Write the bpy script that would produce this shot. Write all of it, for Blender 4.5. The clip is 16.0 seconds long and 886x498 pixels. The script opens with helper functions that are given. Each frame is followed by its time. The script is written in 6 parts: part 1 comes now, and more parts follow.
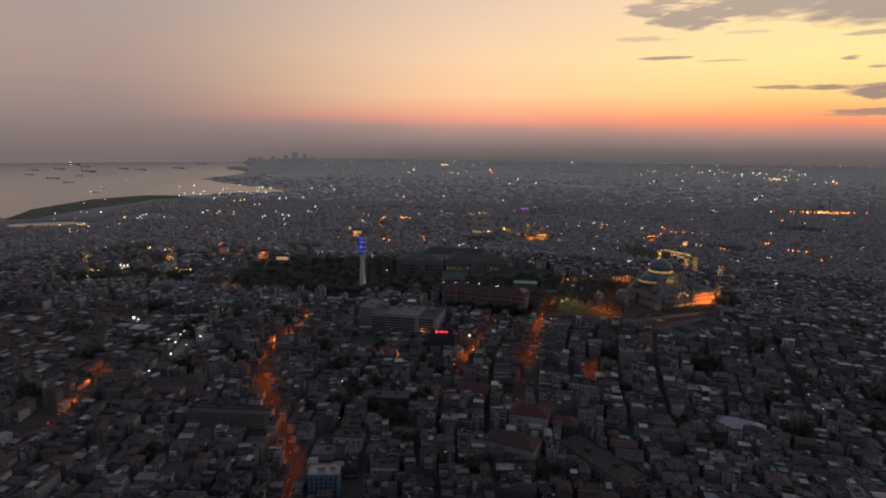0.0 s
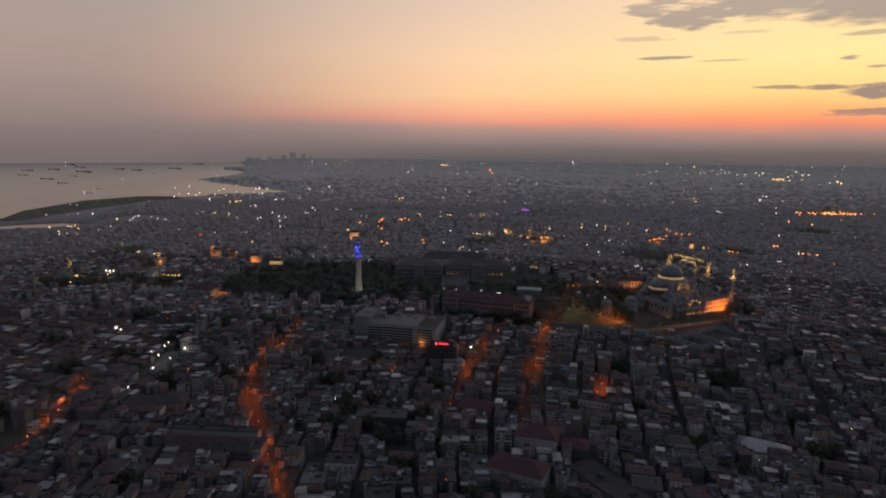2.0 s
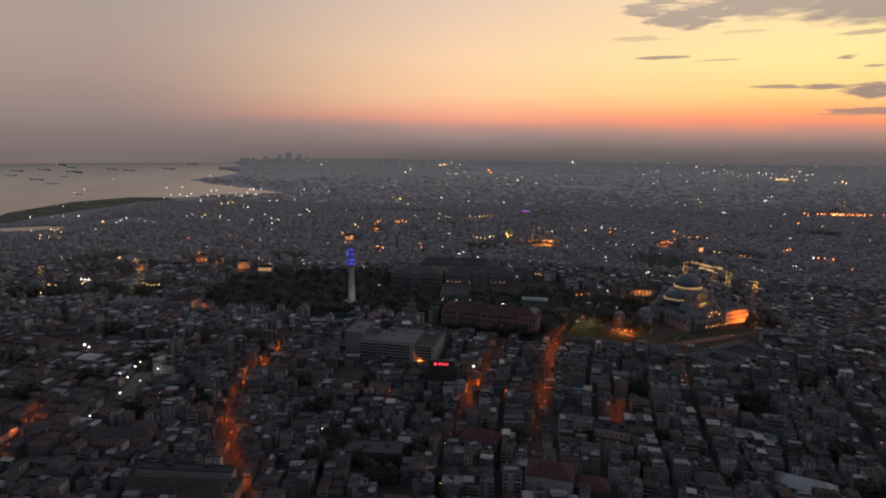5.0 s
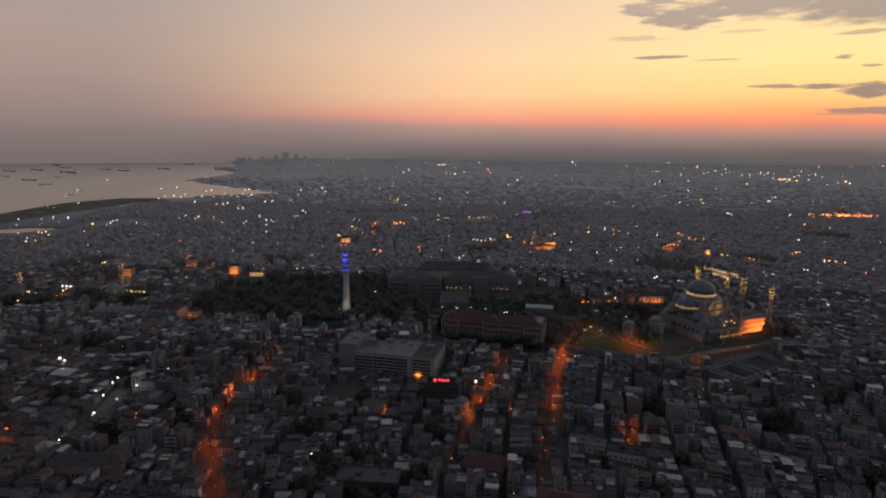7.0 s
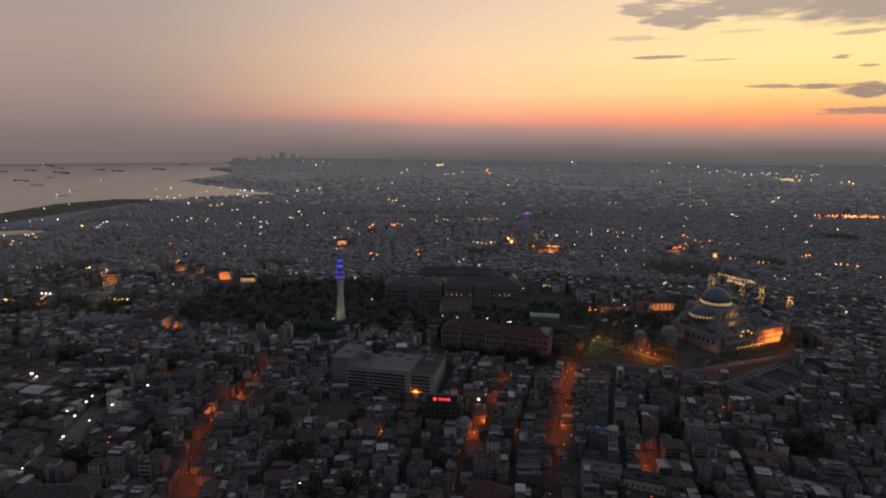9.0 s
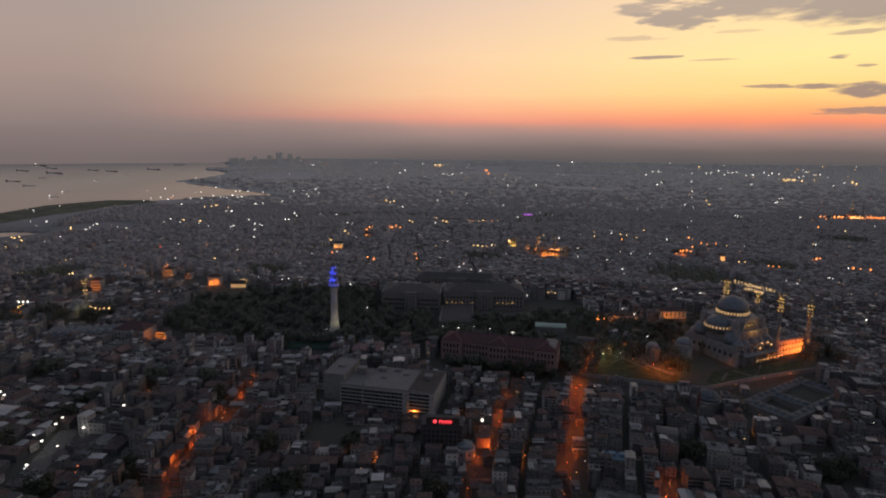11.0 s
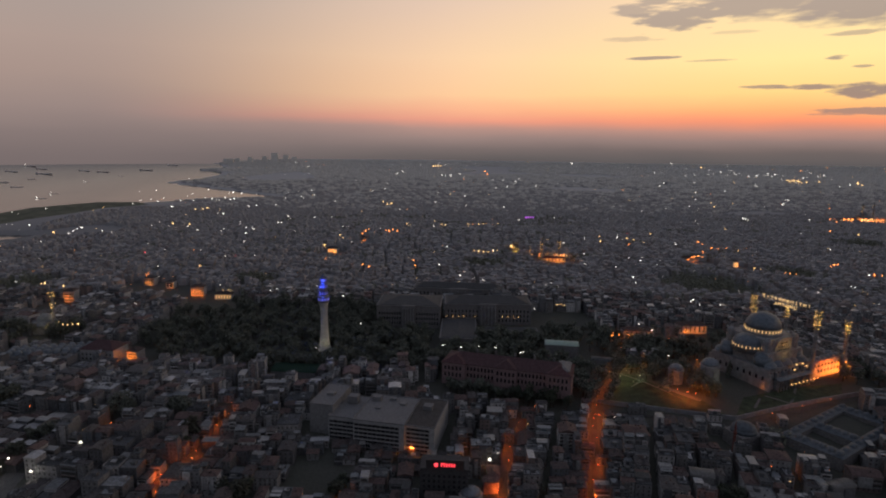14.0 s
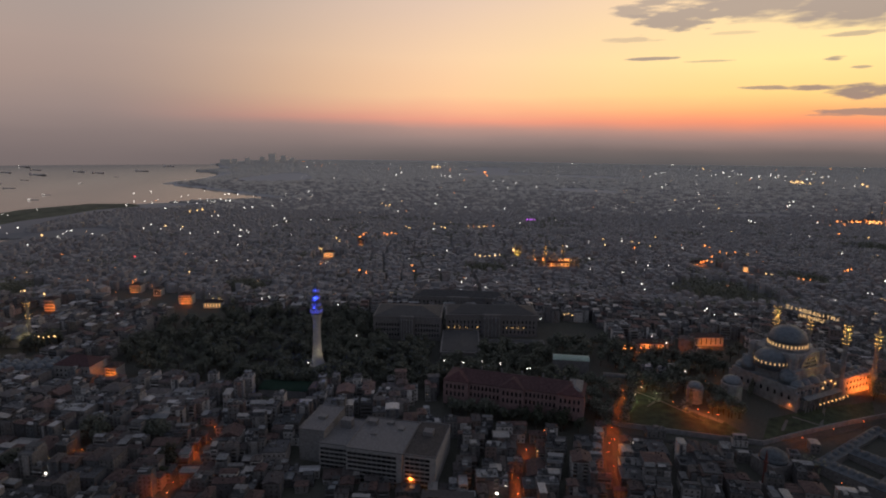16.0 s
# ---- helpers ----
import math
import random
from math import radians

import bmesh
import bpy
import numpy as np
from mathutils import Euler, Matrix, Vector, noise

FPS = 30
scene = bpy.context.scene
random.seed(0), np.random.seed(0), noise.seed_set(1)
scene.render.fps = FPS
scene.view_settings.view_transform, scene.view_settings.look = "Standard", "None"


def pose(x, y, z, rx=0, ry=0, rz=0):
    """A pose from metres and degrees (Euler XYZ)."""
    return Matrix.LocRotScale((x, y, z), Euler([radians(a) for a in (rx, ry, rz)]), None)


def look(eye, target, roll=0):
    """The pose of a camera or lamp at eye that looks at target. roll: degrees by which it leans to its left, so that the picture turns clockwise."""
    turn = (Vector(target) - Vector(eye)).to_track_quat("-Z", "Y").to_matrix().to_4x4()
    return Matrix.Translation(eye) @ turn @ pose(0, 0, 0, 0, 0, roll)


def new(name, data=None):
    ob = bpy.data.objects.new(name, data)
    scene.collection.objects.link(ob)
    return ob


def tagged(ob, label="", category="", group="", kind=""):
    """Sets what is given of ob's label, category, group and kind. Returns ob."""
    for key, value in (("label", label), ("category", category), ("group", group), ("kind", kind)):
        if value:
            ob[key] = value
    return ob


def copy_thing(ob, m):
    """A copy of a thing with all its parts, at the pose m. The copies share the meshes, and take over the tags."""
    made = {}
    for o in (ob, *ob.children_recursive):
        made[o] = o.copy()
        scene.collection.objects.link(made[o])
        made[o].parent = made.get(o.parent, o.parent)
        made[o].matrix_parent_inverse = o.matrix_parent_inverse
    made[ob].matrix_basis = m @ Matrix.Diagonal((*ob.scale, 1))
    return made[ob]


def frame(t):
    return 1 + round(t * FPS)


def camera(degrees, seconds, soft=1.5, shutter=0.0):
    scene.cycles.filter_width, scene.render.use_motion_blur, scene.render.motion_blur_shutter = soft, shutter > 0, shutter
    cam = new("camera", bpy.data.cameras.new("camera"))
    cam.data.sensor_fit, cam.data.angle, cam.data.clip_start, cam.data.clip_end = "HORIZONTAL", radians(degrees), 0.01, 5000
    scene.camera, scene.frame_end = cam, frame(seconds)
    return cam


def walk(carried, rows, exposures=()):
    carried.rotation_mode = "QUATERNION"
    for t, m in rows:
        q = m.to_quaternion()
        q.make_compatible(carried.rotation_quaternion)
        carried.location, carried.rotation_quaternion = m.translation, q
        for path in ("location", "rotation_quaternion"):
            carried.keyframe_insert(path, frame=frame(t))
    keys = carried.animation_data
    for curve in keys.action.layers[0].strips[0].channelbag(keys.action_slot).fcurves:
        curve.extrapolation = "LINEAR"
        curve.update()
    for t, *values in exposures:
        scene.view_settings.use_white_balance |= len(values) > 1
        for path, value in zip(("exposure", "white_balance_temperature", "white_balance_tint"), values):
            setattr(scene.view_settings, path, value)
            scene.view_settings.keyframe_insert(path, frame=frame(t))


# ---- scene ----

# ------------------------------------------------------------------ camera
cam = camera(73.1, 16.0, soft=2.0)


def aim(t, x, y, z, yaw, pitch, roll):
    way = (-math.sin(yaw) * math.cos(pitch), math.cos(yaw) * math.cos(pitch), math.sin(pitch))
    return (t, look((x, y, z), (x + way[0], y + way[1], z + way[2]), math.degrees(roll)))


PATH = [
    aim(0, -0.4, 0.66, 223.8, 0.0190, -0.1790, 0.0145),
    aim(2, -2.05, 44.4, 223.5, 0.0180, -0.1790, 0.0142),
    aim(4, -3.98, 88.2, 223.0, 0.0160, -0.1793, 0.0138),
    aim(6, -6.12, 132.0, 222.4, 0.0133, -0.1797, 0.0132),
    aim(8, -8.44, 175.9, 221.8, 0.0108, -0.1799, 0.0128),
    aim(10, -10.9, 219.8, 221.2, 0.0078, -0.1799, 0.0125),
    aim(12, -13.4, 263.7, 220.7, 0.0050, -0.1797, 0.0124),
    aim(14, -15.9, 307.6, 220.4, 0.0025, -0.1790, 0.0126),
    aim(16, -18.3, 351.6, 220.4, 0.0008, -0.1781, 0.0130),
]
walk(cam, PATH)

# ------------------------------------------------------------------ sky
GLOW_AZ = 38.0      # degrees to the right of +y where the afterglow is strongest


def make_world():
    world = bpy.data.worlds.new("dusk_sky")
    scene.world = world
    world.use_nodes = True
    nt = world.node_tree
    nt.nodes.clear()
    N, L = nt.nodes.new, nt.links.new

    def math_node(op, a, b=None, clamp=False):
        n = N("ShaderNodeMath")
        n.operation, n.use_clamp = op, clamp
        for i, v in enumerate((a, b)):
            if v is None:
                continue
            if isinstance(v, (int, float)):
                n.inputs[i].default_value = v
            else:
                L(v, n.inputs[i])
        return n.outputs[0]

    def ramp(fac, stops):
        n = N("ShaderNodeValToRGB")
        cr = n.color_ramp
        cr.interpolation = "LINEAR"
        while len(cr.elements) < len(stops):
            cr.elements.new(0.5)
        for el, (p, c) in zip(cr.elements, stops):
            el.position, el.color = p, (*c, 1)
        L(fac, n.inputs[0])
        return n.outputs[0]

    def mix(fac, a, b):
        n = N("ShaderNodeMix")
        n.data_type = "RGBA"
        L(fac, n.inputs[0])
        for v, i in ((a, 6), (b, 7)):
            if isinstance(v, tuple):
                n.inputs[i].default_value = (*v, 1)
            else:
                L(v, n.inputs[i])
        return n.outputs[2]

    tc = N("ShaderNodeTexCoord")
    sep = N("ShaderNodeSeparateXYZ")
    L(tc.outputs["Generated"], sep.inputs[0])
    X, Y, Z = sep.outputs
    el = math_node("MULTIPLY", math_node("ARCSINE", Z), 57.2958)
    az = math_node("MULTIPLY", math_node("ARCTAN2", X, Y), 57.2958)
    g = radians(GLOW_AZ)
    xr = math_node("SUBTRACT", math_node("MULTIPLY", X, math.cos(g)), math_node("MULTIPLY", Y, math.sin(g)))
    yr = math_node("ADD", math_node("MULTIPLY", X, math.sin(g)), math_node("MULTIPLY", Y, math.cos(g)))
    off = math_node("MULTIPLY", math_node("ABSOLUTE", math_node("ARCTAN2", xr, yr)), 57.2958)

    # a faint unevenness, so that the bands of colour are not ruled
    soft = N("ShaderNodeTexNoise")
    mp = N("ShaderNodeMapping")
    mp.inputs["Scale"].default_value = (3, 3, 14)
    L(tc.outputs["Generated"], mp.inputs[0])
    L(mp.outputs[0], soft.inputs[0])
    soft.inputs["Scale"].default_value = 1.6
    soft.inputs["Detail"].default_value = 4
    el2 = math_node("ADD", el, math_node("MULTIPLY", math_node("SUBTRACT", soft.outputs["Fac"], 0.5), 0.9))
    pos = math_node("DIVIDE", math_node("ADD", el2, 3), 43, True)

    def p(e):
        return (e + 3) / 43

    near = ramp(pos, [(p(-3), (.075, .072, .078)), (p(-1.6), (.112, .101, .102)), (p(-.7), (.155, .124, .118)), (p(.2), (.29, .20, .18)), (p(1.0), (.50, .265, .21)),
                      (p(1.9), (.96, .31, .165)), (p(2.8), (1.02, .46, .18)), (p(4.2), (1.05, .68, .25)), (p(7), (1.07, .81, .35)),
                      (p(12), (1.02, .73, .43)), (p(22), (.5, .43, .41)), (p(40), (.15, .165, .21))])
    mid = ramp(pos, [(p(-3), (.085, .078, .083)), (p(-1.6), (.128, .110, .108)), (p(-.7), (.195, .152, .145)), (p(.3), (.31, .22, .20)), (p(1.3), (.45, .275, .235)),
                     (p(2.1), (.84, .345, .24)), (p(2.9), (.94, .455, .275)), (p(4.2), (.98, .59, .335)), (p(7.6), (.94, .63, .40)),
                     (p(12.3), (.78, .57, .44)), (p(22), (.38, .35, .35)), (p(40), (.145, .16, .205))])
    away = ramp(pos, [(p(-3), (0.172, 0.138, 0.136)), (p(-1.6), (0.186, 0.148, 0.145)), (p(.5), (0.236, 0.183, 0.174)), (p(2.3), (0.313, 0.235, 0.215)),
                      (p(5.1), (0.385, 0.283, 0.247)), (p(7.6), (0.416, 0.312, 0.272)), (p(12.3), (0.395, 0.332, 0.302)), (p(22), (0.250, 0.234, 0.255)),
                      (p(40), (0.146, 0.151, 0.196))])
    back = ramp(pos, [(p(-2.5), (.04, .042, .05)), (p(2), (.140, .145, .166)), (p(40), (.145, .162, .206))])

    def step(lo, hi):
        n = N("ShaderNodeMapRange")
        n.interpolation_type = "SMOOTHSTEP"
        n.inputs[1].default_value, n.inputs[2].default_value = lo, hi
        L(off, n.inputs[0])
        return n.outputs[0]

    col = mix(step(6, 44), near, mid)
    col = mix(step(33, 70), col, away)
    col = mix(step(78, 140), col, back)

    # ragged clouds low over the glow: azimuth, elevation, half width, half height
    wob = N("ShaderNodeTexNoise")
    mp2 = N("ShaderNodeMapping")
    mp2.inputs["Scale"].default_value = (11, 11, 55)
    L(tc.outputs["Generated"], mp2.inputs[0])
    L(mp2.outputs[0], wob.inputs[0])
    wob.inputs["Scale"].default_value = 2.2
    wob.inputs["Detail"].default_value = 9
    rag = math_node("MULTIPLY", math_node("SUBTRACT", wob.outputs["Fac"], 0.5), 3.8)
    cover = None
    for a0, e0, wa, he, dens in CLOUDS:
        q = math_node("POWER", math_node("DIVIDE", math_node("SUBTRACT", az, a0), wa), 2)
        r = math_node("POWER", math_node("DIVIDE", math_node("SUBTRACT", el, e0), he), 2)
        d = math_node("SUBTRACT", math_node("ADD", 1.0, math_node("MULTIPLY", rag, .45 if he > 1.5 else 1.0)), math_node("ADD", q, r))
        m = math_node("MULTIPLY", math_node("MULTIPLY", d, 1.5, True), dens)
        cover = m if cover is None else math_node("MAXIMUM", cover, m)
    cloud = ramp(pos, [(p(0), (.50, .25, .18)), (p(4), (.34, .24, .20)), (p(8), (.35, .275, .245)), (p(11), (.39, .315, .28)), (p(22), (.33, .3, .28))])
    col = mix(cover, col, cloud)
    bg = N("ShaderNodeBackground")
    bg.inputs[1].default_value = 1.045
    L(col, bg.inputs[0])
    out = N("ShaderNodeOutputWorld")
    L(bg.outputs[0], out.inputs[0])


CLOUDS = [(29, 12.6, 11.5, 1.9, .9), (38, 11.2, 9.0, 2.3, .9), (17.6, 11.3, 3.2, .9, .75), (20.5, 10.7, 4.6, 1.3, .85), (26.5, 11.6, 6.0, 1.7, .85), (33, 10.6, 6.0, 1.9, .9), (42, 10.0, 8.0, 2.2, .9),
          (16.5, 8.9, 3.0, .22, .4), (18.4, 7.3, 2.4, .17, .85), (23.4, 6.95, 3.2, .10, .5), (32.0, 6.75, .9, .22, .85), (33.2, 8.5, 2.4, .22, .6),
          (27.3, 4.70, 2.2, .14, .8), (31.2, 4.60, 3.6, .22, .9), (36.5, 4.3, 3.0, .5, .95), (34.6, 4.15, 2.9, .62, .95), (35.5, 2.65, 4.6, .36, .9), (32.5, 2.45, 2.6, .14, .7), (41, 3.4, 5.0, .7, .9), (33.6, 6.0, .9, .12, .7),
          (24.5, 9.1, 2.0, .15, .3)]
make_world()


# ------------------------------------------------------------------ materials
def hexmix(nt, fac, a, b):
    n = nt.nodes.new("ShaderNodeMix")
    n.data_type = "RGBA"
    nt.links.new(fac, n.inputs[0])
    for v, i in ((a, 6), (b, 7)):
        if isinstance(v, tuple):
            n.inputs[i].default_value = (*v[:3], 1)
        else:
            nt.links.new(v, n.inputs[i])
    return n.outputs[2]


def surface(name, palette, rough=0.85, grain=0.6, fine=6.0, metal=0.0, vary=0.35, bump=0.15, island=False, spec=0.3, roof=1.0):
    """A weathered surface: a palette picked per object (or per island), large stains and fine grain in metres."""
    m = bpy.data.materials.new(name)
    m.use_nodes = True
    nt = m.node_tree
    N, L = nt.nodes.new, nt.links.new
    b = nt.nodes["Principled BSDF"]
    b.inputs["Roughness"].default_value = rough
    b.inputs["Metallic"].default_value = metal
    b.inputs["Specular IOR Level"].default_value = spec
    pick = N("ShaderNodeValToRGB")
    pick.color_ramp.interpolation = "CONSTANT"
    cr = pick.color_ramp
    while len(cr.elements) < len(palette):
        cr.elements.new(0.5)
    for i, (e, c) in enumerate(zip(cr.elements, palette)):
        e.position, e.color = i / len(palette), (*c, 1)
    if island:
        src = N("ShaderNodeNewGeometry").outputs["Random Per Island"]
    else:
        src = N("ShaderNodeObjectInfo").outputs["Random"]
    L(src, pick.inputs[0])
    geo = N("ShaderNodeNewGeometry")
    big = N("ShaderNodeTexNoise")
    big.inputs["Scale"].default_value = grain
    big.inputs["Detail"].default_value = 5
    L(geo.outputs["Position"], big.inputs[0])
    small = N("ShaderNodeTexNoise")
    small.inputs["Scale"].default_value = fine
    small.inputs["Detail"].default_value = 4
    L(geo.outputs["Position"], small.inputs[0])
    mul = N("ShaderNodeMapRange")
    mul.inputs[1].default_value, mul.inputs[2].default_value = 0.3, 0.7
    mul.inputs[3].default_value, mul.inputs[4].default_value = 1 - vary, 1 + vary
    L(big.outputs["Fac"], mul.inputs[0])
    mul2 = N("ShaderNodeMapRange")
    mul2.inputs[1].default_value, mul2.inputs[2].default_value = 0.3, 0.7
    mul2.inputs[3].default_value, mul2.inputs[4].default_value = 1 - vary * .5, 1 + vary * .5
    L(small.outputs["Fac"], mul2.inputs[0])
    pr = N("ShaderNodeMath")
    pr.operation = "MULTIPLY"
    L(mul.outputs[0], pr.inputs[0])
    L(mul2.outputs[0], pr.inputs[1])
    sc = N("ShaderNodeVectorMath")
    sc.operation = "SCALE"
    L(pick.outputs[0], sc.inputs[0])
    if roof != 1.0:          # upward faces coloured darker to cancel the skylight on roofs, flattening contrast like haze
        face = N("ShaderNodeSeparateXYZ")
        L(geo.outputs["True Normal"], face.inputs[0])
        up = N("ShaderNodeMapRange")
        up.inputs[1].default_value, up.inputs[2].default_value = .5, .8
        up.inputs[3].default_value, up.inputs[4].default_value = 1.0, roof
        L(face.outputs[2], up.inputs[0])
        both = N("ShaderNodeMath")
        both.operation = "MULTIPLY"
        L(pr.outputs[0], both.inputs[0])
        L(up.outputs[0], both.inputs[1])
        L(both.outputs[0], sc.inputs["Scale"])
    else:
        L(pr.outputs[0], sc.inputs["Scale"])
    L(sc.outputs[0], b.inputs["Base Color"])
    if bump:
        bp = N("ShaderNodeBump")
        bp.inputs["Strength"].default_value = bump
        bp.inputs["Distance"].default_value = 0.2
        L(small.outputs["Fac"], bp.inputs["Height"])
        L(bp.outputs[0], b.inputs["Normal"])
    return m


def lamp_material(name, colour, strength):
    m = bpy.data.materials.new(name)
    m.use_nodes = True
    b = m.node_tree.nodes["Principled BSDF"]
    b.inputs["Base Color"].default_value = (.6, .6, .55, 1)
    b.inputs["Emission Color"].default_value = (*colour, 1)
    b.inputs["Emission Strength"].default_value = strength
    return m


M_WALL = surface("render_wall", [(0.065, 0.066, 0.071), (0.121, 0.120, 0.122), (0.086, 0.086, 0.090), (0.163, 0.161, 0.163), (0.116, 0.094, 0.088), (0.086, 0.092, 0.101), (0.310, 0.304, 0.304), (0.207, 0.204, 0.204), (0.128, 0.130, 0.136), (0.099, 0.095, 0.095)], vary=.3)
M_PALE = surface("pale_wall", [(.36, .36, .365), (.42, .415, .41)], vary=.2)
M_TILE = surface("clay_tile", [(0.070, 0.049, 0.047), (0.060, 0.048, 0.048), (0.085, 0.058, 0.054), (0.056, 0.053, 0.054), (0.067, 0.062, 0.062)], vary=.4, fine=3.0)
M_FLAT = surface("roof_screed", [(0.052, 0.054, 0.059), (0.089, 0.093, 0.098), (0.041, 0.043, 0.047), (0.158, 0.162, 0.169), (0.069, 0.070, 0.074), (0.058, 0.061, 0.066), (0.110, 0.112, 0.117)], vary=.4)
M_METAL = surface("sheet_roof", [(0.221, 0.232, 0.248), (0.368, 0.373, 0.386), (0.174, 0.189, 0.202), (0.285, 0.282, 0.281)], rough=.45, metal=.35, vary=.25)
M_GLASS = surface("dark_window", [(.02, .022, .026), (.035, .036, .04), (.02, .02, .02)], rough=.15, vary=.2, bump=0, spec=.5)
M_STONE = surface("ashlar_stone", [(.215, .220, .232), (.240, .243, .252)], vary=.25, grain=.25)
M_LEAD = surface("lead_sheet", [(0.135, 0.158, 0.184), (0.162, 0.183, 0.209)], rough=.5, metal=.3, vary=.22, grain=.4)
M_LEAD_OLD = surface("old_lead_sheet", [(.085, .100, .118), (.105, .118, .135)], rough=.6, metal=.2, vary=.3, grain=.4)
M_BRICK = surface("red_plaster", [(.24, .165, .17), (.26, .18, .18)], vary=.25)
M_UNI = surface("sombre_stone", [(0.173, 0.168, 0.170), (0.189, 0.183, 0.183)], vary=.3)
M_UNIROOF = surface("dull_lead_roof", [(0.076, 0.076, 0.079), (0.086, 0.086, 0.089)], vary=.3)
M_DARK = surface("dark_cladding", [(.05, .05, .055), (.06, .06, .065)], vary=.3)
M_PANE = surface("town_window", [(.045, .047, .053), (.06, .06, .066), (.035, .036, .04), (.055, .052, .05)], rough=.3, vary=.3, bump=0, spec=.4)
M_REDROOF = surface("red_roof", [(.092, .047, .052), (.080, .045, .050)], vary=.35)
M_CONC = surface("grey_concrete", [(.17, .17, .178), (.20, .20, .205)], vary=.25)
M_PANEL = surface("pale_panel", [(.30, .30, .305), (.33, .33, .33)], vary=.2)
M_ROAD = surface("asphalt", [(.05, .05, .05), (.065, .062, .06)], vary=.3, grain=.12)
M_PAVE = surface("paving", [(0.128, 0.124, 0.120), (0.150, 0.143, 0.135)], vary=.3)
M_GRASS = surface("lawn", [(0.034, 0.048, 0.026), (0.041, 0.055, 0.031)], vary=.5, grain=.15)
# far leaves painted paler to imitate the haze in front of them
M_LEAF_FAR = surface("hazed_leaves", [(0.184, 0.192, 0.147), (0.168, 0.179, 0.144), (0.192, 0.189, 0.152)], vary=.4, grain=.3)
M_SHORE = surface("rough_grass", [(.10, .11, .078), (.115, .12, .09)], vary=.4, grain=.03, fine=.3)
M_LEAF = surface("leaves", [(0.054, 0.065, 0.048), (0.067, 0.076, 0.052), (0.059, 0.063, 0.050), (0.071, 0.071, 0.056)], vary=.5, grain=.5)
M_BARK = surface("bark", [(.08, .065, .05)], vary=.4)
M_BLUE = surface("blue_sheet", [(.10, .17, .24), (.13, .22, .30)], rough=.5, vary=.2)
# the membrane's inner light is put into its bright base colour
M_TEAL = surface("pale_green_membrane", [(.55, .70, .65), (.58, .72, .67)], rough=.6, vary=.15)
M_STEEL = surface("dark_steel", [(.08, .08, .085)], rough=.5, metal=.6, vary=.2)
# near-white hull colour imitates haze paling the ships
M_HULL = surface("ship_hull", [(0.739, 0.672, 0.672), (0.829, 0.762, 0.750), (0.784, 0.773, 0.784)], vary=.3, grain=.05, fine=.4)
# city colours pale with distance: haze put into the base colour
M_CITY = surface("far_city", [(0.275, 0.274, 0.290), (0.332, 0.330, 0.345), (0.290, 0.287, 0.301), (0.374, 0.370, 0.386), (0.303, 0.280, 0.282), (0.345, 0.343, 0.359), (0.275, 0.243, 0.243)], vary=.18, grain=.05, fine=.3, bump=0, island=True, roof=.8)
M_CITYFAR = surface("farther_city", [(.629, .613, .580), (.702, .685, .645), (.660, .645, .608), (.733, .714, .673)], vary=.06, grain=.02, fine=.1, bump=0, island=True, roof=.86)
# house palettes again, lightened for the joined town: haze put into the colours
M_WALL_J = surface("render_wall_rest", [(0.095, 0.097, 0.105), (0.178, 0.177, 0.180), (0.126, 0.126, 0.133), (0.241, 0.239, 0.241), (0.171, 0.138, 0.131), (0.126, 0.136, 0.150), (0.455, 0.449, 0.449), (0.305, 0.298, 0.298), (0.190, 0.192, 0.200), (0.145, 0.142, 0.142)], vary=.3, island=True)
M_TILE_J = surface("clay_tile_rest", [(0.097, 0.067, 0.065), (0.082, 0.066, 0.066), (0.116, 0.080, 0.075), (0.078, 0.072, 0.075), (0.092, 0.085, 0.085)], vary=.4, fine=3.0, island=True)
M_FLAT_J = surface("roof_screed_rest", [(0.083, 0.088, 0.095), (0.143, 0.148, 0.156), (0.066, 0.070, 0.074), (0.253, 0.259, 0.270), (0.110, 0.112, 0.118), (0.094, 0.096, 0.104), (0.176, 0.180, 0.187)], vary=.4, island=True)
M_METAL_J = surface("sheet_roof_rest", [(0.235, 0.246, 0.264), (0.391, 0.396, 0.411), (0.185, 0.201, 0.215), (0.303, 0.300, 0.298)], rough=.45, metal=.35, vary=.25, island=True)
# lightened once more for the upper town: thicker haze held in the colours
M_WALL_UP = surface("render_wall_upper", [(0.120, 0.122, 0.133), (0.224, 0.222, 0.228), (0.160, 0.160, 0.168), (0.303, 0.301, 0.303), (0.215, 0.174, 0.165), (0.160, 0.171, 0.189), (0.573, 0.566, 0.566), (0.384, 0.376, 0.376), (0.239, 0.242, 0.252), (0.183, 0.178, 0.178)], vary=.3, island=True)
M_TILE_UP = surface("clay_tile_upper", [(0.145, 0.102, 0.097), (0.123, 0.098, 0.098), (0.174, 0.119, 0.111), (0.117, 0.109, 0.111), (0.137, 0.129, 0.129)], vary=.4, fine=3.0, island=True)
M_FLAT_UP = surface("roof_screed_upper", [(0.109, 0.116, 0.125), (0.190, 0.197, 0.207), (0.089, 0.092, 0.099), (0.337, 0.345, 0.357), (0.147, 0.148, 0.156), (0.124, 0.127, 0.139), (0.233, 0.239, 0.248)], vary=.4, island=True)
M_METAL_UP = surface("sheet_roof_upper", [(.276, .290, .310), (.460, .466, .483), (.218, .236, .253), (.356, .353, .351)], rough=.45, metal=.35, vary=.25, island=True)
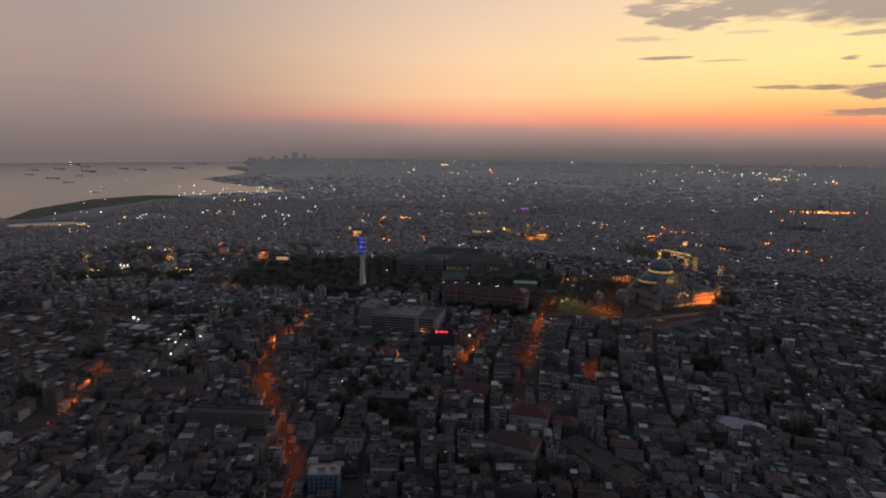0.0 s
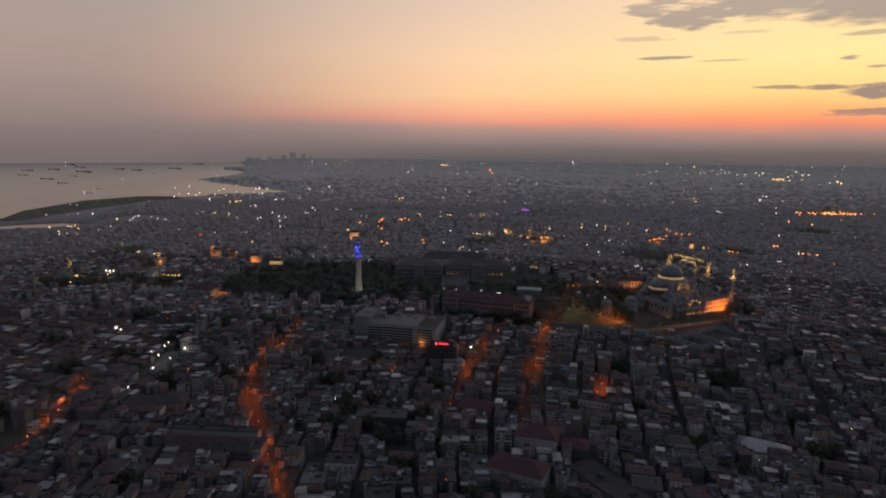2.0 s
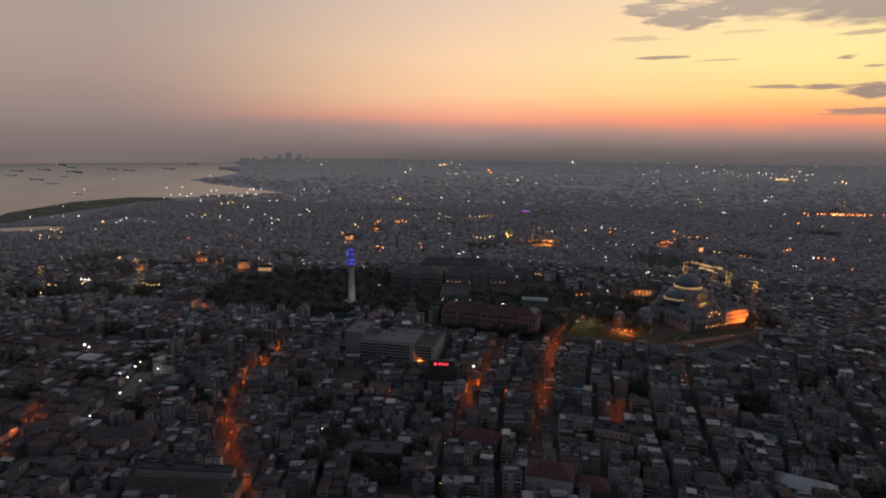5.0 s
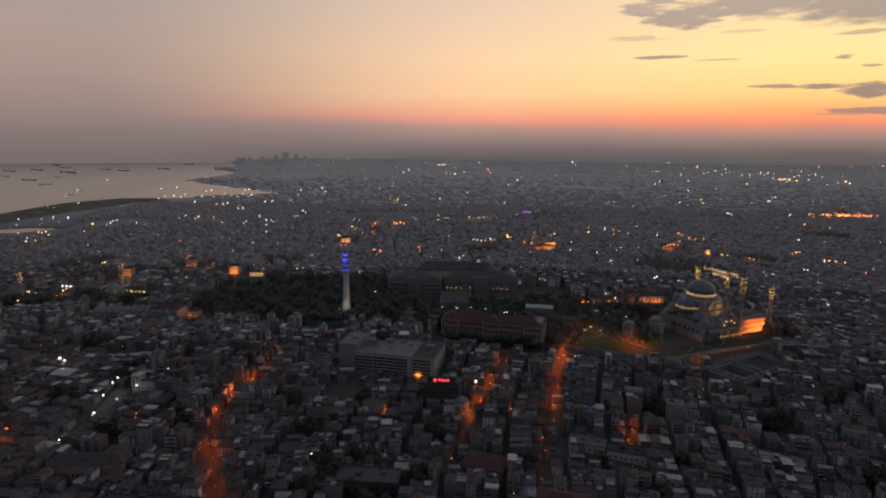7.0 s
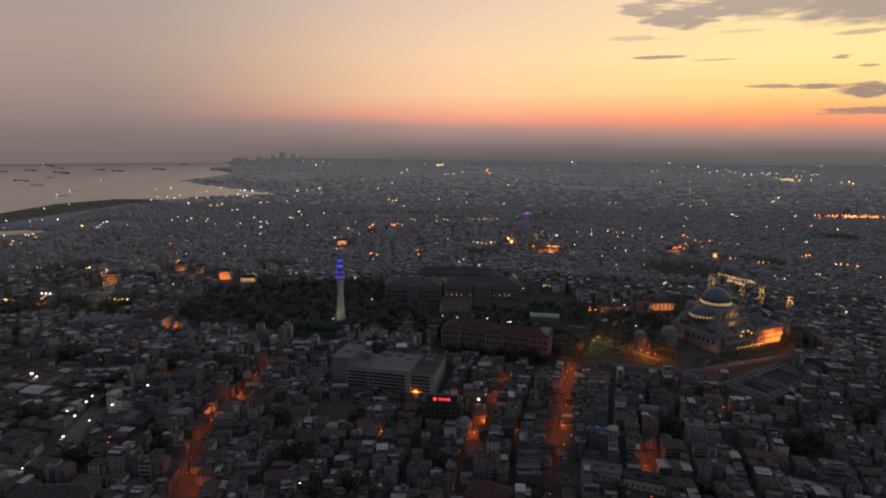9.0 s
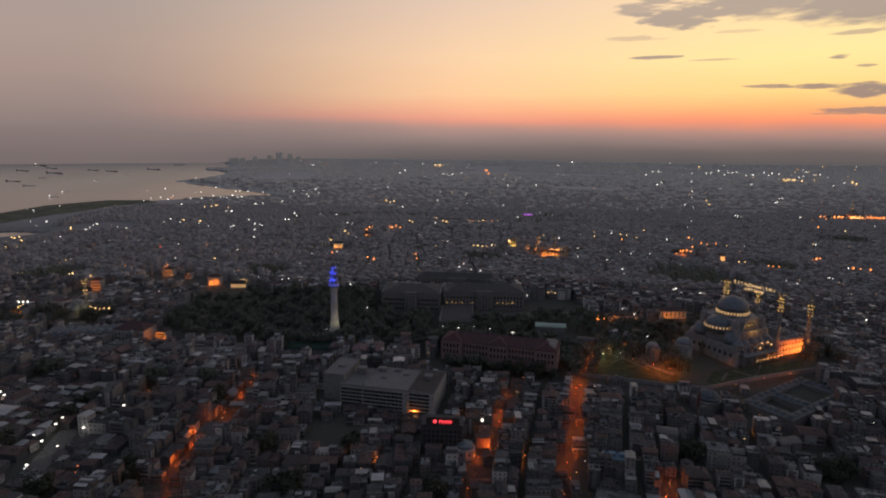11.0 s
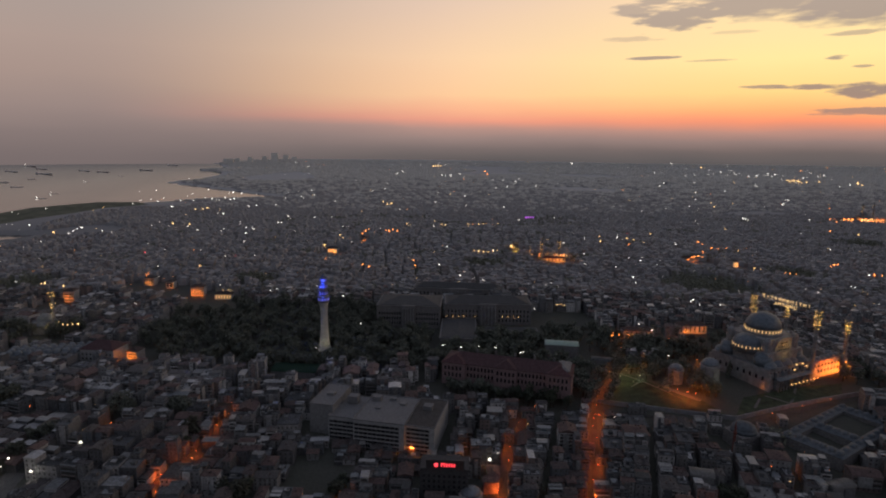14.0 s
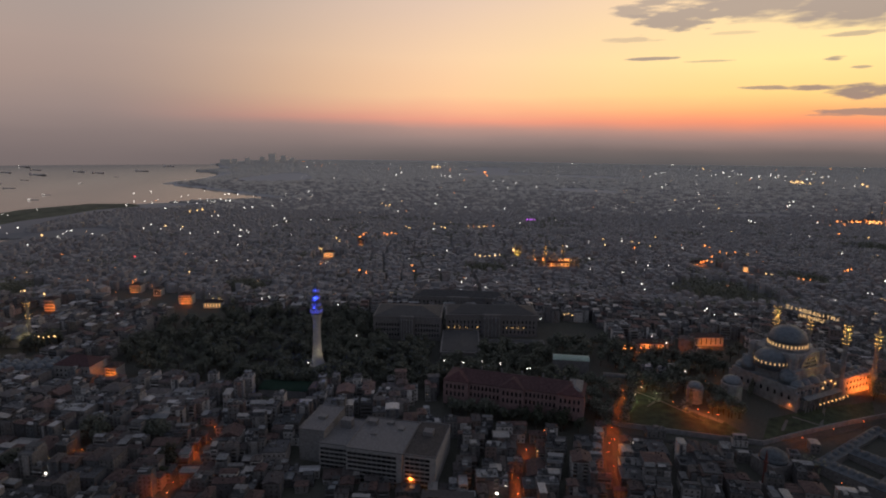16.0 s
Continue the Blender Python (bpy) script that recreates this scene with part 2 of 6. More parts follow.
# leaf colours of the farther trees raised to imitate haze over them
M_LEAF_PARK = surface("hazed_park_leaves", [(0.128, 0.140, 0.116), (0.157, 0.164, 0.126), (0.139, 0.134, 0.121), (0.168, 0.154, 0.137)], vary=.5, grain=.5)
# outer quarters between the two: paled in colour for haze
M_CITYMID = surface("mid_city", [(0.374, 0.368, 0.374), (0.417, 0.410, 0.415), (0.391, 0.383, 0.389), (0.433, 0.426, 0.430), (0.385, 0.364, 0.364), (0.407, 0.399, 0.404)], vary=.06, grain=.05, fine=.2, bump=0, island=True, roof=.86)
M_LAMP_O = lamp_material("sodium_lamp", (1, .19, .03), 2.6)
M_LAMP_Y = lamp_material("warm_lamp", (1, .58, .20), 1.7)
M_LIT_WRITING = lamp_material("lamp_writing", (1, .6, .22), 1.25)
M_LIT_WIN = lamp_material("lit_window", (1, .56, .18), .8)
M_LAMP_RING = lamp_material("floodlamp_ring", (1, .52, .11), 3.4)
M_LAMP_W = lamp_material("white_lamp", (1, .93, .82), 3.0)
M_GLOW_B = lamp_material("blue_pane_glow", (.015, .05, 1), .34)
M_LAMP_R = lamp_material("red_lamp", (1, .03, .05), 1.6)
M_LAMP_M = lamp_material("violet_lamp", (.6, .08, .9), 1.6)
M_FAR_O = lamp_material("far_sodium_lamp", (1, .27, .04), 3.8)
M_FAR_Y = lamp_material("far_warm_lamp", (1, .58, .20), 3.0)
M_FAR_W = lamp_material("far_white_lamp", (1, .93, .85), 2.8)


def ground_material():
    m = bpy.data.materials.new("city_ground")
    m.use_nodes = True
    nt = m.node_tree
    N, L = nt.nodes.new, nt.links.new
    b = nt.nodes["Principled BSDF"]
    b.inputs["Roughness"].default_value = .95
    b.inputs["Specular IOR Level"].default_value = .15
    geo = N("ShaderNodeNewGeometry")
    n1 = N("ShaderNodeTexNoise")
    n1.inputs["Scale"].default_value = .012
    n1.inputs["Detail"].default_value = 8
    L(geo.outputs["Position"], n1.inputs[0])
    n2 = N("ShaderNodeTexNoise")
    n2.inputs["Scale"].default_value = .5
    n2.inputs["Detail"].default_value = 6
    L(geo.outputs["Position"], n2.inputs[0])
    c1 = hexmix(nt, n2.outputs["Fac"], (.05, .05, .05), (.13, .125, .12))
    c2 = hexmix(nt, n2.outputs["Fac"], (.045, .055, .035), (.10, .10, .085))
    near = hexmix(nt, n1.outputs["Fac"], c1, c2)
    # paler ground mixed in with distance along y: haze put into colour
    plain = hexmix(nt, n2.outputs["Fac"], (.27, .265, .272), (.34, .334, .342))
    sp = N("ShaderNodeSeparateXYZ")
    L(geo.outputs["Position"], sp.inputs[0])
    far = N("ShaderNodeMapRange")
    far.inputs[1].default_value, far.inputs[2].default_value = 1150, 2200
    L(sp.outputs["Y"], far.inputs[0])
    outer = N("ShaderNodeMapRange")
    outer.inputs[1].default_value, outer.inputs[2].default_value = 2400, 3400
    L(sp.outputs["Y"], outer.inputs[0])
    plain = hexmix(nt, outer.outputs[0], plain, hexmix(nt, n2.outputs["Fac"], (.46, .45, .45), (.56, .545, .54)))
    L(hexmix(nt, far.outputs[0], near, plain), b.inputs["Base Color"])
    return m


def water_material():
    m = bpy.data.materials.new("sea_water")
    m.use_nodes = True
    nt = m.node_tree
    N, L = nt.nodes.new, nt.links.new
    b = nt.nodes["Principled BSDF"]
    b.inputs["Base Color"].default_value = (.025, .028, .031, 1)
    b.inputs["IOR"].default_value = 1.5
    geo = N("ShaderNodeNewGeometry")
    mp = N("ShaderNodeMapping")
    mp.inputs["Scale"].default_value = (.004, .0012, .01)
    L(geo.outputs["Position"], mp.inputs[0])
    n1 = N("ShaderNodeTexNoise")
    n1.inputs["Scale"].default_value = 1.0
    n1.inputs["Detail"].default_value = 6
    L(mp.outputs[0], n1.inputs[0])
    mr = N("ShaderNodeMapRange")
    mr.inputs[1].default_value, mr.inputs[2].default_value = .35, .65
    mr.inputs[3].default_value, mr.inputs[4].default_value = .06, .14
    L(n1.outputs["Fac"], mr.inputs[0])
    L(mr.outputs[0], b.inputs["Roughness"])
    n2 = N("ShaderNodeTexNoise")
    n2.inputs["Scale"].default_value = .06
    n2.inputs["Detail"].default_value = 5
    L(geo.outputs["Position"], n2.inputs[0])
    bp = N("ShaderNodeBump")
    bp.inputs["Strength"].default_value = .12
    bp.inputs["Distance"].default_value = 1.0
    L(n2.outputs["Fac"], bp.inputs["Height"])
    L(bp.outputs[0], b.inputs["Normal"])
    return m


M_GROUND, M_WATER = ground_material(), water_material()

# ------------------------------------------------------------------ the lie of the land
MID = (-8.0, 176.0)         # over this point the far land is drawn together towards the horizon
EYE_Z, SEA_Z = 221.5, -60.0
R0, RS = 2400.0, 2300.0
HILLS = [(-148, 944, -12), (40, 850, -10), (-40, 750, -22), (-18, 690, -30), (103, 730, -28), (330, 890, -15), (378, 858, -9), (-427, 762, -26),
         (-282, 714, -20), (-127, 591, -50), (56, 540, -63), (253, 615, -60), (483, 788, -38), (-396, 1211, -18), (0, 1020, -8),
         (211, 1521, -24), (155, 1756, -36), (-298, 1783, -42), (0, 400, -68), (-300, 450, -62), (400, 450, -68), (-490, 992, -14), (650, 900, -46)]
COAST = [(-1460, 1500), (-1500, 1850), (-1590, 2216), (-1545, 2613), (-1333, 2867), (-1171, 3020), (-923, 3150), (-807, 3190), (-960, 3330), (-1363, 3707),
         (-1803, 4107), (-1700, 4600), (-1839, 5293), (-2283, 5713), (-2100, 6100), (-2607, 7126), (-2551, 8810), (-2300, 12500)]


def coast_x(y):
    """The shore's x for the western sea, at a given y (outermost)."""
    if y <= COAST[0][1]:
        return COAST[0][0] - (COAST[0][1] - y) * .1
    for (x0, y0), (x1, y1) in zip(COAST, COAST[1:]):
        if y0 <= y <= y1:
            return x0 + (x1 - x0) * (y - y0) / (y1 - y0)
    return COAST[-1][0] + (y - COAST[-1][1]) * .3


def height(x, y):
    """Ground height in the open plan, before drawing together."""
    w, s = 0.02, 0.02 * -46
    for hx, hy, hz in HILLS:
        k = math.exp(-((x - hx) ** 2 + (y - hy) ** 2) / (2 * 130.0 ** 2))
        w, s = w + k, s + k * hz
    h = s / w
    inland = x - coast_x(y)
    # low shore, then sea bed
    t = min(1.0, max(0.0, inland / 500.0))
    h = h * t + -57.0 * (1 - t)
    if inland < 0:
        h = max(-75.0, -57.5 + inland * .25)
    hx, hy = x + 1290, y - 1900           # the small harbour basin inside the spit
    if (hx * .94 + hy * .34) ** 2 / 150 ** 2 + (hy * .94 - hx * .34) ** 2 / 85 ** 2 < 1:
        h = -66.0
    return h


def drawn(x, y, z):
    """A place of the open plan as it lies in the scene: unchanged within R0, drawn together beyond."""
    dx, dy = x - MID[0], y - MID[1]
    d = math.hypot(dx, dy)
    if d <= R0:
        return (x, y, z)
    r = R0 + RS * (1 - math.exp(-(d - R0) / RS))
    k = r / d
    return (MID[0] + dx * k, MID[1] + dy * k, EYE_Z - (EYE_Z - z) * k)


def scale_at(x, y):
    d = math.hypot(x - MID[0], y - MID[1])
    if d <= R0:
        return 1.0
    return (R0 + RS * (1 - math.exp(-(d - R0) / RS))) / d


def on_ground(x, y, lift=0.0):
    return (x, y, height(x, y) + lift)


# ------------------------------------------------------------------ mesh helpers
def mesh_of(name, verts, faces):
    me = bpy.data.meshes.new(name)
    me.from_pydata(verts, [], faces)
    me.update()
    return me


def part(name, bm, material, parent=None, label=""):
    me = bpy.data.meshes.new(name)
    bm.to_mesh(me)
    bm.free()
    me.materials.append(material)
    ob = new(name, me)
    if parent is not None:
        ob.parent = parent
    if label:
        ob["label"] = label
    return ob


def box(bm, x0, y0, z0, x1, y1, z1, turn=0.0, about=(0, 0)):
    vs = []
    c, s = math.cos(turn), math.sin(turn)
    for x, y, z in ((x0, y0, z0), (x1, y0, z0), (x1, y1, z0), (x0, y1, z0), (x0, y0, z1), (x1, y0, z1), (x1, y1, z1), (x0, y1, z1)):
        px, py = x - about[0], y - about[1]
        vs.append(bm.verts.new((about[0] + px * c - py * s, about[1] + px * s + py * c, z)))
    for f in ((3, 2, 1, 0), (4, 5, 6, 7), (0, 1, 5, 4), (1, 2, 6, 5), (2, 3, 7, 6), (3, 0, 4, 7)):
        bm.faces.new([vs[i] for i in f])
    return vs


def lathe(bm, profile, cx=0.0, cy=0.0, n=20, a0=0.0, a1=2 * math.pi, smooth=True):
    """A turned shape from (radius, z) pairs, closed at both ends."""
    full = abs(a1 - a0 - 2 * math.pi) < 1e-6
    cols = n if full else n + 1
    rings = []
    for r, z in profile:
        ring = []
        for i in range(cols):
            a = a0 + (a1 - a0) * i / n
            ring.append(bm.verts.new((cx + max(r, .01) * math.cos(a), cy + max(r, .01) * math.sin(a), z)))
        rings.append(ring)
    for lo, hi in zip(rings, rings[1:]):
        for i in range(cols if full else cols - 1):
            j = (i + 1) % cols
            f = bm.faces.new((lo[i], lo[j], hi[j], hi[i]))
            f.smooth = smooth
    bm.faces.new(list(reversed(rings[0])))
    bm.faces.new(rings[-1])


def dome_profile(r, z0, h, steps=8):
    return [(r * math.cos(i / steps * math.pi / 2), z0 + h * math.sin(i / steps * math.pi / 2)) for i in range(steps + 1)]


def hip(bm, x0, y0, x1, y1, z, h, over=0.5, gable=False):
    x0, y0, x1, y1 = x0 - over, y0 - over, x1 + over, y1 + over
    w, d = x1 - x0, y1 - y0
    lo = [bm.verts.new(v) for v in ((x0, y0, z), (x1, y0, z), (x1, y1, z), (x0, y1, z))]
    up = [bm.verts.new((v.co.x, v.co.y, z + .3)) for v in lo]
    if w >= d:
        e = 0 if gable else d / 2 * .9
        a, b = bm.verts.new((x0 + e, (y0 + y1) / 2, z + h)), bm.verts.new((x1 - e, (y0 + y1) / 2, z + h))
        tops = ((0, 1, b, a), (2, 3, a, b), (1, 2, b), (3, 0, a))
    else:
        e = 0 if gable else w / 2 * .9
        a, b = bm.verts.new(((x0 + x1) / 2, y0 + e, z + h)), bm.verts.new(((x0 + x1) / 2, y1 - e, z + h))
        tops = ((1, 2, b, a), (3, 0, a, b), (0, 1, a), (2, 3, b))
    bm.faces.new(list(reversed(lo)))
    for i in range(4):
        j = (i + 1) % 4
        bm.faces.new((lo[i], lo[j], up[j], up[i]))
    for t in tops:
        bm.faces.new([up[v] if isinstance(v, int) else v for v in t])


def thing(name, at, turn=0.0):
    e = new(name)
    e.matrix_basis = Matrix.Translation(at) @ Matrix.Rotation(turn, 4, "Z")
    return e


rnd = random.Random(7)

# ------------------------------------------------------------------ ground, sea
def build_ground():
    rings = [0, 60, 120]
    r = 120.0
    while r < 2400:
        r += 14 + r * .004
        rings.append(r)
    while r < 8400:
        r *= 1.045
        rings.append(r)
    cols = 420
    verts, faces, deep = [], [], []
    for r in rings:
        for i in range(cols):
            a = 2 * math.pi * i / cols
            x, y = MID[0] + r * math.sin(a), MID[1] + r * math.cos(a)
            z = height(x, y)
            deep.append(z < SEA_Z - 8)
            verts.append(drawn(x, y, z))
    for k in range(len(rings) - 1):
        for i in range(cols):
            j = (i + 1) % cols
            if rings[k] > 6600 and all(deep[n * cols + e] for n in (k, k + 1) for e in (i, j)):
                continue
            faces.append((k * cols + i, (k + 1) * cols + i, (k + 1) * cols + j, k * cols + j))
    me = mesh_of("ground", verts, faces)
    for f in me.polygons:
        f.use_smooth = True
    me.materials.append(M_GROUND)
    ob = new("ground", me)
    me.flip_normals() if me.polygons[len(me.polygons) // 2].normal.z < 0 else None
    tagged(ob, "dark uneven city ground sloping from hill to sea", "ground", kind="structure")


def build_sea():
    verts, faces = [], []
    rs = [900]
    while rs[-1] < 7300:
        rs.append(rs[-1] * 1.05)
    a0, a1, cols = radians(-100), radians(12), 110
    for r in rs:
        for i in range(cols + 1):
            a = a0 + (a1 - a0) * i / cols
            verts.append(drawn(MID[0] + r * math.sin(a), MID[1] + r * math.cos(a), SEA_Z))
    n = cols + 1
    for k in range(len(rs) - 1):
        for i in range(cols):
            faces.append((k * n + i, k * n + i + 1, (k + 1) * n + i + 1, (k + 1) * n + i))
    me = mesh_of("sea", verts, faces)
    for f in me.polygons:
        f.use_smooth = True
    me.materials.append(M_WATER)
    ob = new("sea", me)
    if me.polygons[0].normal.z < 0:
        me.flip_normals()
    tagged(ob, "calm grey sea mirroring the evening sky", "sea", kind="structure")


build_ground()
build_sea()

# ------------------------------------------------------------------ streets
STREETS = [
    [(-125, 400), (-133, 470), (-146, 496), (-165, 530), (-182, 560), (-192, 585), (-203, 608), (-217, 642), (-223, 664)],
    [(-223, 664), (-219, 690), (-222, 719), (-209, 729), (-207, 764), (-206, 801), (-208, 849)],
    [(-4, 600), (15, 678), (22, 696), (28, 717), (36, 740), (45, 770), (55, 804)],
    [(60, 560), (89, 687), (100, 720), (108, 751), (114, 782), (121, 812), (128, 826), (147, 868), (166, 914), (193, 971), (211, 1009)],
    [(211, 1003), (237, 999), (290, 1000)],
    [(147, 600), (150, 632), (164, 675)],
    [(-381, 470), (-378, 520), (-376, 556), (-384, 590), (-388, 640)],
    [(128, 824), (184, 813), (248, 801), (281, 813), (316, 827), (351, 841), (420, 866)],
]


def road_strip(pts, half=2.6, mat=None, label="narrow worn asphalt street between old houses"):
    bm = bmesh.new()
    line = []
    for a, b in zip(pts, pts[1:]):
        n = max(2, int(math.hypot(b[0] - a[0], b[1] - a[1]) / 8))
        line += [(a[0] + (b[0] - a[0]) * i / n, a[1] + (b[1] - a[1]) * i / n) for i in range(n)]
    line.append(pts[-1])
    prev = None
    for i, (x, y) in enumerate(line):
        q, w = line[max(0, i - 1)], line[min(len(line) - 1, i + 1)]
        dx, dy = w[0] - q[0], w[1] - q[1]
        d = math.hypot(dx, dy) or 1
        nx, ny = dy / d * half, -dx / d * half
        z = height(x, y) + .5
        cur = [bm.verts.new((x + nx, y + ny, z)), bm.verts.new((x - nx, y - ny, z))]
        if prev:
            bm.faces.new((prev[1], prev[0], cur[0], cur[1]))
        prev = cur
    ob = part("road" if mat is None else "path", bm, mat or M_ROAD)
    tagged(ob, label, "road" if mat is None else "path", kind="structure")


for pts in STREETS:
    road_strip(pts)


def near_line(x, y, pts):
    best = 1e9
    for (x0, y0), (x1, y1) in zip(pts, pts[1:]):
        dx, dy = x1 - x0, y1 - y0
        t = max(0, min(1, ((x - x0) * dx + (y - y0) * dy) / (dx * dx + dy * dy)))
        best = min(best, math.hypot(x - x0 - t * dx, y - y0 - t * dy))
    return best

# ------------------------------------------------------------------ the great mosque
def minaret(parent, x, y, base, r, balconies, top, lit=True):
    """A slender stone minaret: shaft, ring balconies with their lamps, and a pointed lead cap."""
    bm = bmesh.new()
    lathe(bm, [(r * 1.9, base - 4), (r * 1.9, base + 9), (r * 1.25, base + 15), (r, base + 17), (r * .93, balconies[0] - 2),
               (r * .8, balconies[0] + 1), (r * .72, balconies[-1]), (r * .62, balconies[-1] + 2), (r * .6, top - 11)], x, y, 14, smooth=False)
    shaft = part("minaret", bm, M_STONE, parent, "fluted stone minaret shaft")
    for b in balconies:
        bm = bmesh.new()
        lathe(bm, [(r * .8, b - 2.2), (r * 1.35, b - .9), (r * 1.6, b - .2), (r * 1.6, b + 1.1), (r * 1.42, b + 1.1), (r * 1.42, b + .1), (r * .7, b + .1)], x, y, 16, smooth=False)
        part("balcony", bm, M_STONE, shaft, "carved stone gallery under floodlight")
        bm = bmesh.new()
        for i in range(9):
            a = 2 * math.pi * i / 9
            lathe(bm, [(.05, b + .5), (.19, b + .65), (.19, b + 1.0), (.05, b + 1.15)], x + r * 1.62 * math.cos(a), y + r * 1.62 * math.sin(a), 6)
        part("lamp_ring", bm, M_LAMP_RING, shaft, "ring of warm lamps")
        bm = bmesh.new()
        for i in range(6):
            a = 2 * math.pi * i / 6 + .3
            lathe(bm, [(.05, b - 3.6), (.18, b - 3.5), (.18, b - 3.1), (.05, b - 3.0)], x + r * 1.15 * math.cos(a), y + r * 1.15 * math.sin(a), 6)
        part("lamp_ring", bm, M_LAMP_RING, shaft, "ring of warm lamps")
    bm = bmesh.new()
    lathe(bm, [(r * .8, top - 11), (r * .78, top - 10.4), (.25, top - 1.5), (.1, top + 1.5)], x, y, 14, smooth=False)
    part("cap", bm, M_LEAD, shaft, "pointed lead cap with finial")


def arch_window(bm, p, out, w, h):
    """A small recessed-looking window block on a wall at p, facing out (unit 2D)."""
    ox, oy = out
    tx, ty = -oy, ox
    vs = []
    for s, zz in ((-1, 0), (1, 0), (1, .75), (.5, 1), (-.5, 1), (-1, .75)):
        vs.append((p[0] + tx * s * w / 2, p[1] + ty * s * w / 2, p[2] + zz * h))
    lo = [bm.verts.new((v[0] - ox * .2, v[1] - oy * .2, v[2])) for v in vs]
    hi = [bm.verts.new((v[0] + ox * .18, v[1] + oy * .18, v[2])) for v in vs]
    bm.faces.new(hi)
    for i in range(6):
        j = (i + 1) % 6
        bm.faces.new((lo[i], lo[j], hi[j], hi[i]))


def great_mosque():
    turn = math.atan2(.45, .89)
    m = thing("mosque", (319, 911, -15), turn)
    tagged(m, "grey stone domed mosque with four floodlit minarets", "mosque")
    bm = bmesh.new()
    box(bm, -33, -33, -10, 33, 33, 17)
    box(bm, -27, -27, 17, 27, 27, 30)
    box(bm, -22, -22, 30, 22, 22, 42)
    part("wall", bm, M_STONE, m, "grey ashlar walls in stepped tiers")
    bm = bmesh.new()
    lathe(bm, [(19, 40), (19, 44.5), (17.4, 45), (17.2, 49), (17.6, 49.5)], 0, 0, 32, smooth=False)
    part("drum", bm, M_STONE, m, "stone drum ringed by windows")
    bm = bmesh.new()
    lathe(bm, dome_profile(17.3, 49.5, 14.5, 10) + [(.3, 66), (.05, 69)], 0, 0, 36)
    part("dome", bm, M_LEAD, m, "large blue-grey lead dome")
    for i in range(32):
        a = 2 * math.pi * i / 32
        bm = bmesh.new()
        arch_window(bm, (17.35 * math.cos(a), 17.35 * math.sin(a), 45.4), (math.cos(a), math.sin(a)), 1.3, 2.8)
        part("lit_window", bm, M_LIT_WIN, m, "warmly lit drum window")
    for sx in (-1, 1):
        bm = bmesh.new()
        mid = math.pi if sx < 0 else 0
        lathe(bm, [(16, 26), (16, 34.6), (15, 35)] + dome_profile(15, 35.1, 8.6, 8), sx * 20, 0, 26, mid - math.pi / 2, mid + math.pi / 2)
        part("half_dome", bm, M_LEAD, m, "lead half dome beside the main dome")
        for i in range(13):
            a = mid - math.pi / 2 + math.pi * (i + .5) / 13
            bm = bmesh.new()
            arch_window(bm, (sx * 20 + 15.9 * math.cos(a), 15.9 * math.sin(a), 31.4), (math.cos(a), math.sin(a)), 1.1, 2.4)
            part("lit_window", bm, M_LIT_WIN, m)
        for sy in (-1, 1):
            bm = bmesh.new()
            lathe(bm, [(4.0, 16), (4.0, 40), (4.4, 40.3), (4.2, 41)] + dome_profile(4.0, 41, 4, 5), sx * 21, sy * 21, 8, smooth=False)
            part("turret", bm, M_STONE, m, "stone weight turret with small dome")
            bm = bmesh.new()
            lathe(bm, [(8.5, 17), (8.5, 25)] + dome_profile(8.2, 25, 5.5, 6), sx * 24, sy * 20, 18)
            part("corner_dome", bm, M_LEAD, m, "small lead corner dome")
    for sy in (-1, 1):
        for k in range(5):
            bm = bmesh.new()
            r = 6.2 if k % 2 == 0 else 4.6
            lathe(bm, [(r + .3, 16), (r + .3, 19)] + dome_profile(r, 19, r * .62, 5), -24 + k * 12, sy * 28, 16)
            part("aisle_dome", bm, M_LEAD, m, "small lead dome over the side aisle")
        # great arch wall: a round-headed wall of stone with rows of small windows
        bm = bmesh.new()
        rim = [(-12.5, 26)] + [(12.5 * -math.cos(math.pi * k / 14), 31 + 12.0 * math.sin(math.pi * k / 14)) for k in range(15)] + [(12.5, 26)]
        inner = [bm.verts.new((u, sy * 21.5, w)) for u, w in rim]
        outer = [bm.verts.new((u, sy * 24.2, w)) for u, w in rim]
        bm.faces.new(outer)
        for k in range(len(rim)):
            n = (k + 1) % len(rim)
            bm.faces.new((inner[k], inner[n], outer[n], outer[k]))
        part("tympanum", bm, M_STONE, m, "round stone arch wall under floodlight")
        for row, (zz, n) in enumerate(((29.5, 7), (33.2, 6), (36.8, 4))):
            for k in range(n):
                bm = bmesh.new()
                arch_window(bm, ((k - (n - 1) / 2) * 2.9, sy * 24.25, zz), (0, sy), 1.2, 2.3)
                part("arch_window", bm, M_GLASS, m)
        for row, zz in enumerate((4, 10)):
            for k in range(11):
                bm = bmesh.new()
                arch_window(bm, (-28 + k * 5.6, sy * 33.05, zz), (0, sy), 2.0, 3.6)
                part("window", bm, M_GLASS, m)
        for k in range(7):
            bm = bmesh.new()
            box(bm, -33 + k * 10.6, sy * 34.5 - 1.6, -10, -31 + k * 10.6, sy * 34.5 + 1.6, 13)
            part("buttress", bm, M_STONE, m)
    for k in range(9):
        bm = bmesh.new()
        arch_window(bm, (-33.05, -28 + k * 7, 5), (-1, 0), 2.2, 4.2)
        part("window", bm, M_GLASS, m)
    # side gallery with its eave, lit from below
    bm = bmesh.new()
    hip(bm, -26, -41, 26, -33.2, 7, 2.2, .5, True)
    part("gallery_roof", bm, M_LEAD, m, "sloping lead eave of the side gallery")
